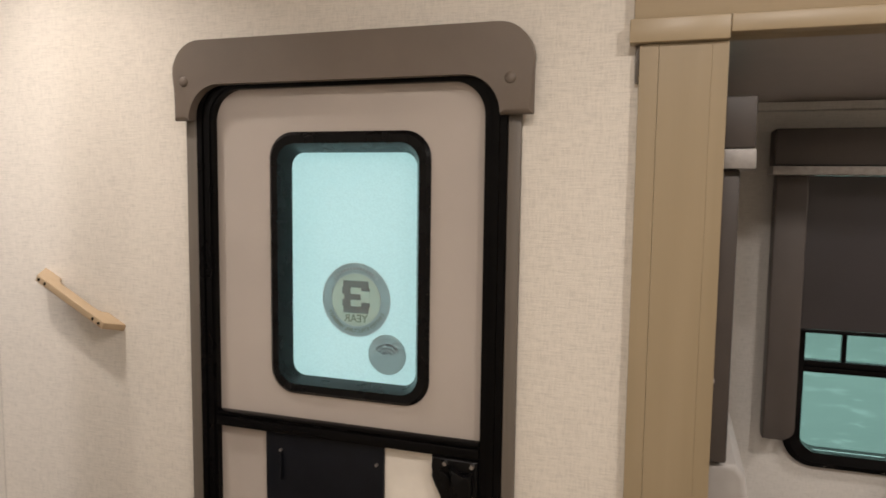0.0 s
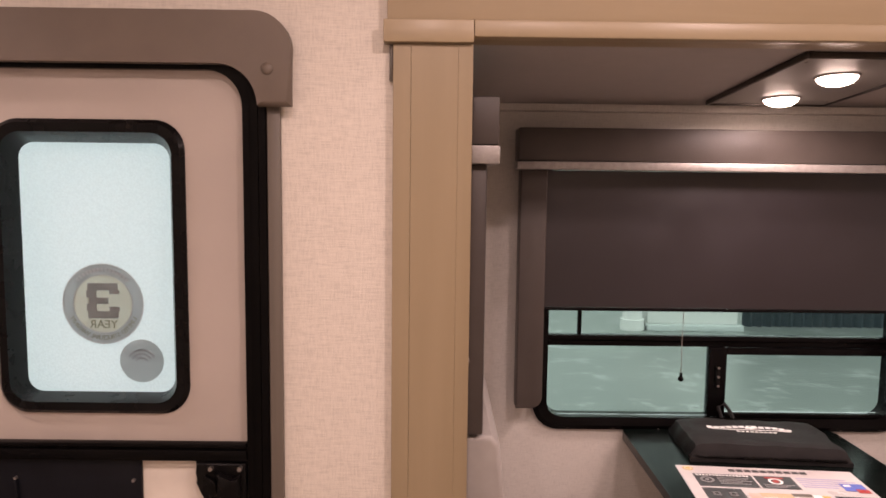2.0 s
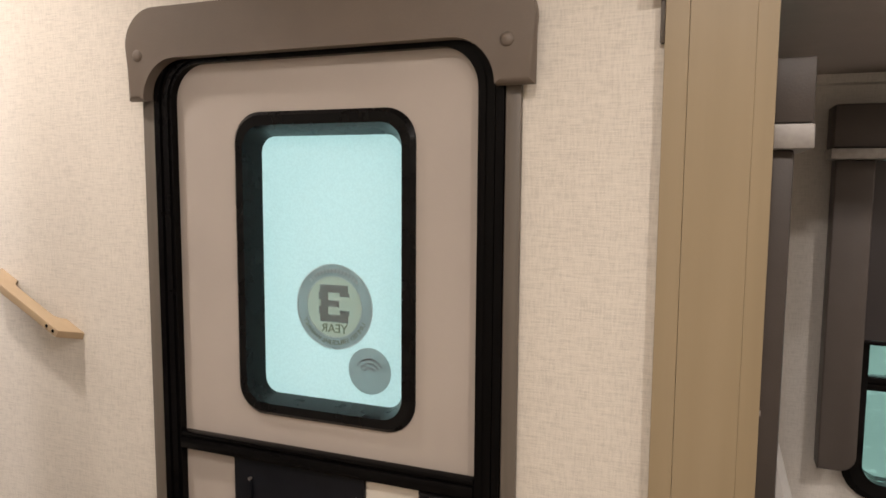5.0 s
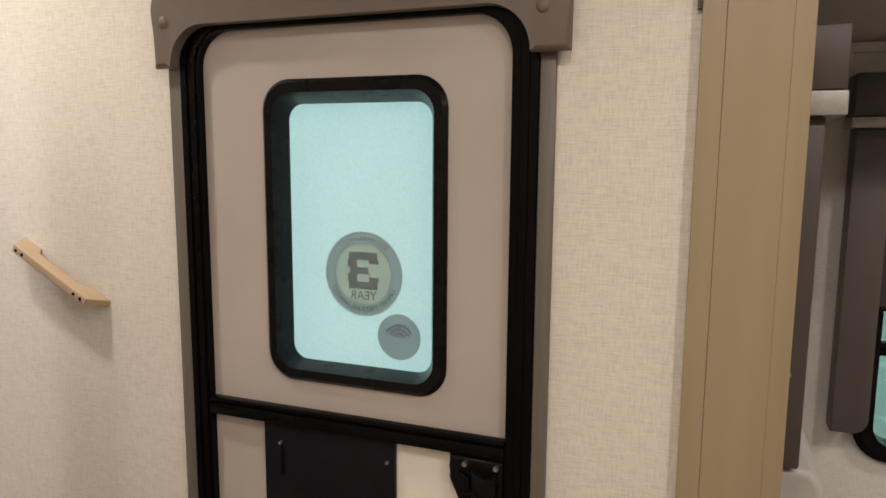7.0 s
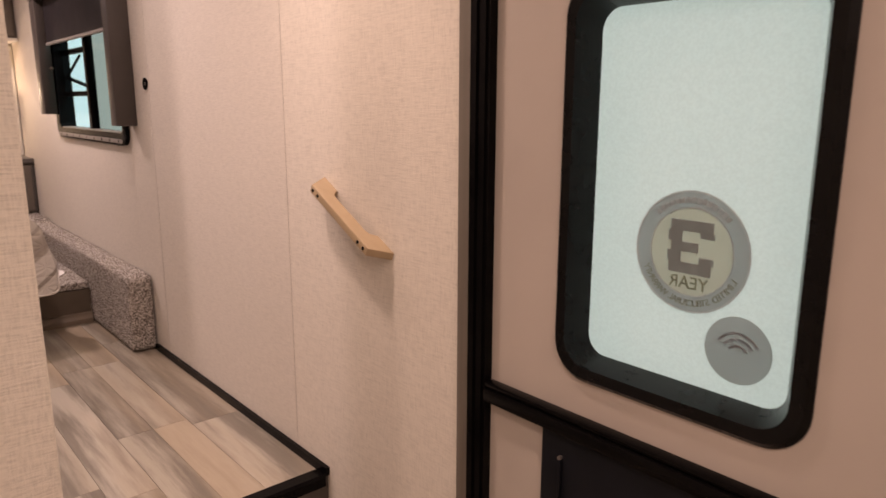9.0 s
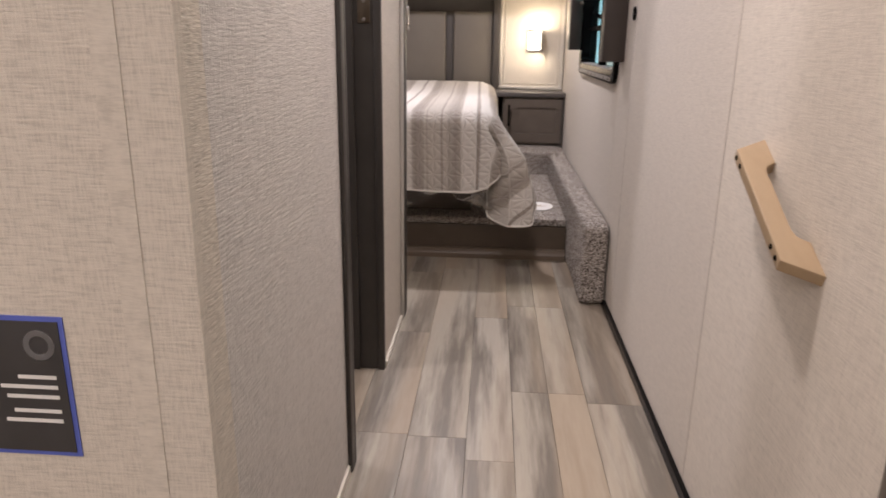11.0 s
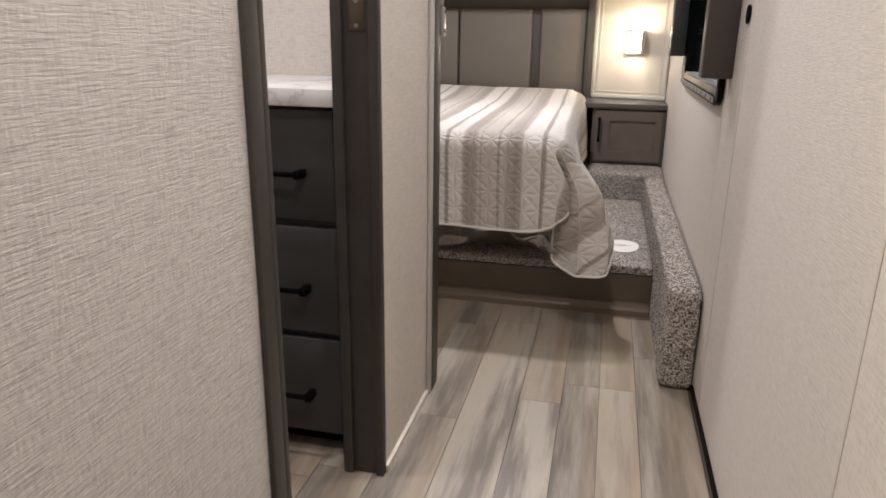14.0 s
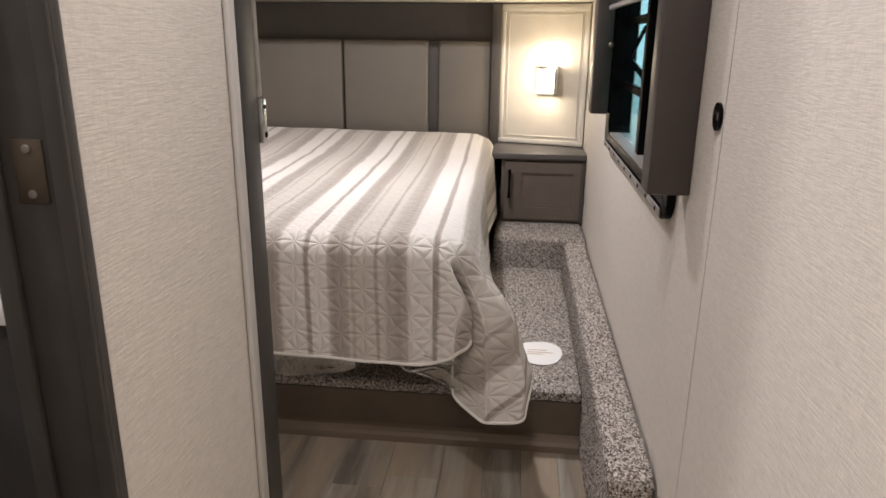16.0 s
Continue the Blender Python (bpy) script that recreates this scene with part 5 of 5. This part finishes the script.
    for i in range(len(us) - 1):
        for j in range(len(vs_) - 1):
            # rounded corner of the cloth, and a hem that rises towards the head
            a, b = us[i] - U0 - ua + cut, vs_[j] - V0 - vl + cut
            if a > 0 and b > 0 and math.hypot(a, b) > cut:
                continue
            ca, cb = us[i] - U0, vs_[j] - V0
            low = max(0.0, min(1.0, (ca - 0.10) / 0.08))
            if cb > va + (vl - va) * low - dv:
                continue
            turn_ = math.degrees(math.atan2(cb, ca)) if ca > 0 and cb > 0 else 0.0
            if 0 < turn_ <= 60 and math.hypot(ca, cb) > 0.405 + 0.045 * turn_ / 60 + 0.045 * math.sin(math.pi * turn_ / 60.01) ** 0.5:
                continue
            if turn_ > 60 and math.hypot(ca, cb) > 0.36 - 0.13 * ((90 - turn_) / 30) ** 1.7:
                continue
            if us[i] - U0 > 0.335 + 0.08 * max(0.0, min(1.0, (vs_[j] - V0 + 0.5) / 0.45)):
                continue
            f = bm.faces.new((grid[i][j], grid[i + 1][j], grid[i + 1][j + 1], grid[i][j + 1]))
            for lp in f.loops:
                lp[layer].uv = uvs[lp.vert]
    loose = [v for v in bm.verts if not v.link_faces]
    bmesh.ops.delete(bm, geom=loose, context="VERTS")
    rim = [e for e in bm.edges if e.is_boundary]
    for step in range(8):
        near = {}
        for e in rim:
            p, q = e.verts
            near.setdefault(p, []).append(q.co.copy())
            near.setdefault(q, []).append(p.co.copy())
        for v, ns in near.items():
            if len(ns) == 2:
                v.co = v.co * 0.4 + (ns[0] + ns[1]) * 0.3
    bmesh.ops.recalc_face_normals(bm, faces=bm.faces[:])
    border = [(e.verts[0].co.copy(), e.verts[1].co.copy()) for e in rim]
    part("cloth", bm, M_quilt, ob)
    bm = bmesh.new()
    for p, q in border:
        if p.x < -5.0 or p.y < -0.54:
            continue
        tube(bm, [p, q], 0.0045, 6)
    part("binding", bm, M_quiltedge, ob, "ivory bound edge")


quilt_cover()


def film_sheet(name_, pts_fn, nu, nv, label):
    bm = bmesh.new()
    g = [[bm.verts.new(pts_fn(i / nu, j / nv)) for j in range(nv + 1)] for i in range(nu + 1)]
    for i in range(nu):
        for j in range(nv):
            bm.faces.new((g[i][j], g[i + 1][j], g[i + 1][j + 1], g[i][j + 1]))
    return solo(name_, bm, M_film, label, "plastic film")


def film_a(u, v):
    y = 0.25 + 0.75 * u
    sag = 0.10 * math.sin(math.pi * min(1, u * 1.15)) ** 2 + 0.03
    return (-3.315 - 0.05 * v + 0.02 * noise.noise((y * 6, v * 2, 0)), y, 0.885 - sag * v + 0.012 * noise.noise((y * 9, v * 3, 7)))


def film_b(u, v):
    y = 0.82 + 0.24 * u + 0.06 * v
    drop = 0.19 * (0.35 + 0.65 * u) * v
    return (-3.265 - 0.03 * v + 0.03 * noise.noise((y * 9, v * 3, 2)), y, 0.90 - drop + 0.026 * noise.noise((y * 14, v * 5, 3)))


film_sheet("plastic_wrap", film_a, 60, 14, "clear plastic mattress wrap sagging below the quilt")
film_sheet("plastic_wrap", film_b, 40, 24, "crumpled clear plastic wrap hanging at the bed corner")

# ---- headboard, sconce panel, nightstand, overhead cabinet ----
hb = thing("headboard", (-5.1, 0.25, 1.0), "padded taupe vinyl headboard with dark dividing strips", "headboard")
part("surround", boxes((-5.189, -5.105, -0.62, 1.045, 0.86, 1.81)), M_hbwall, hb, "dark taupe surround")
for y0, y1 in ((0.752, 1.000), (0.291, 0.702), (-0.203, 0.283), (-0.50, -0.25)):
    bm = boxes((-5.104, -5.068, y0, y1, 0.95, 1.642))
    bmesh.ops.bevel(bm, geom=bm.edges[:], offset=0.012, segments=3, profile=0.5, affect="EDGES")
    part("pad", bm, M_hbpad, hb)
for y0, y1 in ((0.703, 0.751), (-0.249, -0.204)):
    part("strip", boxes((-5.104, -5.080, y0, y1, 0.95, 1.640), bev=0.003), M_hbwall, hb, "dark strip")
part("side_post", boxes((-5.104, -5.055, 1.002, 1.045, 0.86, 1.81), bev=0.003), M_hbwall, hb, "dark side post")

sp = thing("sconce_panel", (-5.03, 1.25, 1.17), "ivory wall panel with a raised border", "wall panel")
PA, PB = Vector((-5.085, 1.046, 0)), Vector((-4.985, WN - 0.003, 0))
pd = (PB - PA).normalized()
pn = Vector((pd.y, -pd.x, 0))
PL = (PB - PA).length
PM = Matrix(((pd.x, pn.x, 0, PA.x), (pd.y, pn.y, 0, PA.y), (0, 0, 1, 0), (0, 0, 0, 1)))


def panel_part(n_, specs, mt, par, bev=0.0, lab=""):
    bm = boxes(*specs, bev=bev)
    bm.transform(PM)
    bmesh.ops.recalc_face_normals(bm, faces=bm.faces[:])
    return part(n_, bm, mt, par, lab)


panel_part("board", [(0.0, PL, -0.03, 0.0, 1.172, 1.808)], M_panel, sp)
for s in ((0.0, PL, 0.0005, 0.010, 1.775, 1.800), (0.0, PL, 0.0005, 0.010, 1.176, 1.196), (0.0, 0.020, 0.0005, 0.010, 1.1965, 1.7745), (PL - 0.020, PL, 0.0005, 0.010, 1.1965, 1.7745)):
    panel_part("moulding", [s], M_ivory, sp, 0.002)
for s in ((0.034, PL - 0.034, 0.0002, 0.004, 1.758, 1.764), (0.034, PL - 0.034, 0.0002, 0.004, 1.208, 1.214), (0.034, 0.040, 0.0002, 0.004, 1.2145, 1.7575), (PL - 0.040, PL - 0.034, 0.0002, 0.004, 1.2145, 1.7575)):
    panel_part("bead", [s], M_ivory, sp, 0.001)

sc = thing("wall_sconce", (-5.0, 1.25, 1.475), "lit wall sconce with a frosted glass shade and chrome bracket", "sconce")
SU = 0.230
panel_part("back_plate", [(SU - 0.045, SU + 0.052, 0.011, 0.020, 1.405, 1.535)], M_chrome, sc, 0.003)
panel_part("bracket", [(SU + 0.044, SU + 0.056, 0.0205, 0.085, 1.412, 1.528)], M_chrome, sc, 0.003, "chrome bracket")
bm = bmesh.new()
pts = [(SU + 0.043 * math.cos(radians(a)), 0.021 + 0.075 * math.sin(radians(a))) for a in range(0, 181, 12)]
pin = [(SU + 0.040 * math.cos(radians(a)), 0.021 + 0.071 * math.sin(radians(a))) for a in range(180, -1, -12)]
prism(bm, pts + pin, 1.418, 1.522, "z")
bm.transform(PM)
bmesh.ops.recalc_face_normals(bm, faces=bm.faces[:])
shd = part("shade", bm, M_shadeglow, sc, "glowing frosted glass shade")
shd.visible_shadow = False

ns = thing("nightstand", (-4.95, 1.25, 0.856), "taupe nightstand cabinet with a shaker door and dark top", "nightstand")
part("body", boxes((-5.18, -4.772, 1.075, WN - 0.004, 0.857, 1.145), bev=0.002), M_taupe, ns)
part("top", boxes((-5.18, -4.745, 1.03, WN - 0.002, 1.1455, 1.172), bev=0.004), M_nstop, ns, "dark grey top")
dn_ = part("door", boxes((-4.7715, -4.757, 1.092, 1.425, 0.875, 0.929), (-4.7715, -4.757, 1.092, 1.425, 1.084, 1.135), (-4.7715, -4.757, 1.092, 1.165, 0.929, 1.084), (-4.7715, -4.757, 1.395, 1.425, 0.929, 1.084)), M_taupe, ns, smooth=False)
part("door_panel", boxes((-4.7715, -4.765, 1.165, 1.395, 0.929, 1.084)), M_taupe, dn_, smooth=False)
part("edge", boxes((-4.7715, -4.757, 1.4255, WN - 0.005, 0.862, 1.145)), M_hbwall, ns, "dark edge strip")
bar_pull(dn_, 1.112, 1.10, 0.975, -4.757, "z")

oc = thing("overhead_cabinet", (-4.95, 0.3, 1.815), "taupe overhead cabinet with a pale light rail above the bed", "cabinet")
part("body", boxes((-5.18, -4.80, 1.062, WN - 0.004, 1.832, CEIL - 0.002)), M_taupe, oc)
part("bottom_board", boxes((-5.18, -4.775, -0.62, WN - 0.004, 1.8135, 1.8315), bev=0.003), M_ivory, oc, "pale bottom board")
part("door", boxes((-4.7995, -4.782, 1.085, WN - 0.02, 1.845, 2.38), bev=0.003), M_taupe, oc)
part("divider", boxes((-5.18, -4.79, 1.04, 1.0615, 1.832, CEIL - 0.002)), M_hbwall, oc)
part("open_shelf_back", boxes((-5.185, -5.15, -0.62, 1.0395, 1.832, CEIL - 0.002)), M_hbwall, oc)
part("shelf_front_rail", boxes((-4.83, -4.79, -0.62, 1.0395, 2.15, CEIL - 0.002)), M_taupe, oc)
bar_pull(oc, 1.11, 2.0, 1.87, -4.782, "z")

# ---- bedroom window ----
bw = thing("window_2", (-3.52, WN, 1.33), "black framed bedroom window with braced panes", "window", kind="structure")
bm = bmesh.new()
o, i2 = rrect(-4.03, -3.00, 1.322, 1.968, 0.05), rrect(-3.985, -3.045, 1.367, 1.925, 0.03)
ob_ = rrect(-3.9995, -3.0305, 1.3505, 1.9395, 0.03)
ring(bm, [(o, WN - 0.0005), (o, WN - 0.016), (rrect(-4.022, -3.008, 1.330, 1.960, 0.045), WN - 0.020), (i2, WN - 0.014), (i2, WN + 0.055), (ob_, WN + 0.055), (ob_, WN - 0.0005)])
bwf = part("window_frame", bm, M_black, bw)
part("bottom_track", boxes((-3.985, -3.045, WN - 0.010, WN + 0.05, 1.3675, 1.372)), M_silver, bw, "silver window track")
part("trim_edge", boxes((-4.0, -3.03, WN - 0.0235, WN - 0.0205, 1.330, 1.346), bev=0.001), M_silver, bw, "silver lower trim")
for i in range(9):
    bm = bmesh.new()
    prism(bm, circle(-3.95 + i * 0.11, 1.338, 0.005, 10), WN - 0.0252, WN - 0.0234)
    part("screw", bm, M_black, bwf)
part("mullion", boxes((-3.56, -3.52, WN + 0.006, WN + 0.04, 1.372, 1.924), bev=0.003), M_black, bw)
for z in (1.512, 1.70):
    part("sash_bar", boxes((-3.984, -3.561, WN + 0.012, WN + 0.036, z, z + 0.022), bev=0.003), M_black, bw)
bm = bmesh.new()
tube(bm, [(-3.97, WN + 0.034, 1.60), (-3.72, WN + 0.034, 1.69)], 0.006, 8)
tube(bm, [(-3.97, WN + 0.034, 1.60), (-3.62, WN + 0.034, 1.555)], 0.009, 8)
part("brace", bm, M_black, bw)
for x0, x1, mp_ in ((-3.984, -3.561, M_clear), (-3.519, -3.046, M_screenpane)):
    p = part("pane", boxes((x0, x1, WN + 0.022, WN + 0.026, 1.373, 1.924)), mp_, bw)
    p.visible_shadow = False
bt = thing("bedroom_valance", (-3.5, WN, 1.43), "brown fabric window surround with a lowered shade", "valance")
part("header", boxes((-4.09, -2.892, WN - 0.082, WN - 0.001, 1.95, 2.06), bev=0.005), M_brown, bt)
part("leg", boxes((-2.966, -2.900, WN - 0.074, WN - 0.0005, 1.400, 1.9495), bev=0.004), M_brown, bt)
part("leg", boxes((-4.08, -3.985, WN - 0.074, WN - 0.021, 1.428, 1.9495), bev=0.004), M_brown, bt)
part("shade", boxes((-3.984, -2.967, WN - 0.036, WN - 0.034, 1.758, 1.9495)), M_shade, bt, "dark shade")
part("hem_bar", boxes((-3.984, -2.967, WN - 0.041, WN - 0.029, 1.744, 1.7575), bev=0.003), M_silver, bt)
bm = bmesh.new()
bmesh.ops.create_uvsphere(bm, u_segments=14, v_segments=8, radius=0.009)
bm.transform(Matrix.Translation((-3.976, WN - 0.027, 1.64)))
part("knob", bm, M_brass, bt)

# ---- showroom outside ----
setting("ground", boxes((-60, 60, -40, 80, -1.0, -0.9)), M_concrete, "sealed grey concrete showroom floor", "ground")
M_hallwall = plain("showroom_wall", (0.62, 0.66, 0.65), 0.7, vary=0.05, scale=0.6)
M_drape = plain("blue_grey_drape", (0.10, 0.13, 0.15), 0.85, vary=0.15)
M_blue = plain("blue_banner", (0.10, 0.28, 0.50), 0.6)
setting("backdrop", boxes((-50, 50, 30, 30.3, -0.9, 9)), M_hallwall, "pale far showroom wall", "backdrop")
cl = thing("column", (3.30, 11.6, -0.9), "white painted round column on a wide foot", "column")
bm = bmesh.new()
tube(bm, [(3.30, 11.6, -0.72), (3.30, 11.6, 5)], 0.16, 24)
part("shaft", bm, M_white, cl)
bm = bmesh.new()
tube(bm, [(3.30, 11.6, -0.9), (3.30, 11.6, -0.72)], 0.20, 24)
part("foot", bm, M_white, cl)
solo("display_wall", boxes((3.56, 5.1, 11.6, 12.0, -0.9, 1.6), bev=0.02), M_white, "long white display partition on the showroom floor", "partition")
solo("plinth", boxes((3.52, 5.15, 11.45, 11.59, -0.9, -0.8), bev=0.01), M_hallwall, "low pale plinth before the partition", "plinth")
solo("display_wall", boxes((0.2, 1.9, 13.6, 14.0, -0.9, 1.8), bev=0.02), M_hallwall, "pale grey partition on the showroom floor", "partition")
bm = bmesh.new()
row0 = None
for i in range(161):
    x = 5.3 + i * 0.035
    y = 11.9 + 0.05 * math.sin(i * 1.25)
    r_ = (bm.verts.new((x, y, -0.9)), bm.verts.new((x, y, 2.0)))
    if row0:
        bm.faces.new((row0[0], r_[0], r_[1], row0[1]))
    row0 = r_
bmesh.ops.solidify(bm, geom=bm.faces[:], thickness=0.01)
solo("drape", bm, M_drape, "blue-grey pleated drape standing on the showroom floor", "curtain")
solo("banner", boxes((-16, -11, 14.0, 14.1, -0.9, 2.4)), M_blue, "blue banner across the showroom", "banner")
solo("display_wall", boxes((-19, -12, 15.0, 15.3, -0.9, 4.5), bev=0.02), M_white, "white display partition on the showroom floor", "partition")

# ---- raised floor: separate planks ----
floor_top = bpy.data.objects["floor_upper"]
SEAMS = [0.16, 0.295, 0.43, 0.565, 0.70, 0.835, 0.977, 1.090, 1.190, 1.290, 1.434]
JOINTS = [(-2.1, 0.9), (-1.95, 0.8), (-2.25, 0.9), (-2.30, 0.80), (-2.577, 0.62), (-1.95, 1.30), (-2.72, 0.86), (-2.84, 0.645), (-2.84, 0.645), (-3.07, 0.92)]
cache = {}
for k in range(len(SEAMS) - 1):
    y0, y1 = SEAMS[k] + 0.0004, SEAMS[k + 1] - 0.0004
    j0, ln = JOINTS[k]
    cuts = sorted({round(j0 + ln * i, 4) for i in range(-4, 5)})
    cuts = [c for c in cuts if -3.431 < c < STEP - 0.03]
    ends = [-3.431] + cuts + [STEP - 0.0305]
    spans = []
    for a, b in zip(ends, ends[1:]):
        if SEAMS[k + 1] <= 0.71:
            b = min(b, -1.82)
        # the vanity and the bathroom wall stand between the two parts of the inner rows
        if SEAMS[k + 1] <= 0.57:
            spans += [(a, min(b, -2.812)), (max(a, -2.402), b)]
        else:
            spans.append((a, b))
    for a, b in spans:
        if b - a < 0.02:
            continue
        yy0 = y0
        key = (round(b - a, 3), k)
        if key not in cache:
            bm = bmesh.new()
            L, Wd = (b - a) - 0.0008, y1 - yy0
            vs = [(-L / 2, -Wd / 2, 0), (L / 2, -Wd / 2, 0), (L / 2, Wd / 2, 0), (-L / 2, Wd / 2, 0)]
            lo = [bm.verts.new((x, y, -0.005)) for x, y, z in vs]
            md = [bm.verts.new((x, y, -0.0006)) for x, y, z in vs]
            e = 0.0005
            hi = [bm.verts.new((x - math.copysign(e, x), y - math.copysign(e, y), 0)) for x, y, z in vs]
            bm.faces.new(hi)
            for p_, q_ in ((lo, md), (md, hi)):
                for i in range(4):
                    bm.faces.new((p_[i], p_[(i + 1) % 4], q_[(i + 1) % 4], q_[i]))
            bmesh.ops.recalc_face_normals(bm, faces=bm.faces[:])
            cache[key] = finish("plank", bm, M_plank, False)
        ob = new("plank", cache[key])
        ob.location = ((a + b) / 2, (yy0 + y1) / 2, F1)
        ob.parent = floor_top
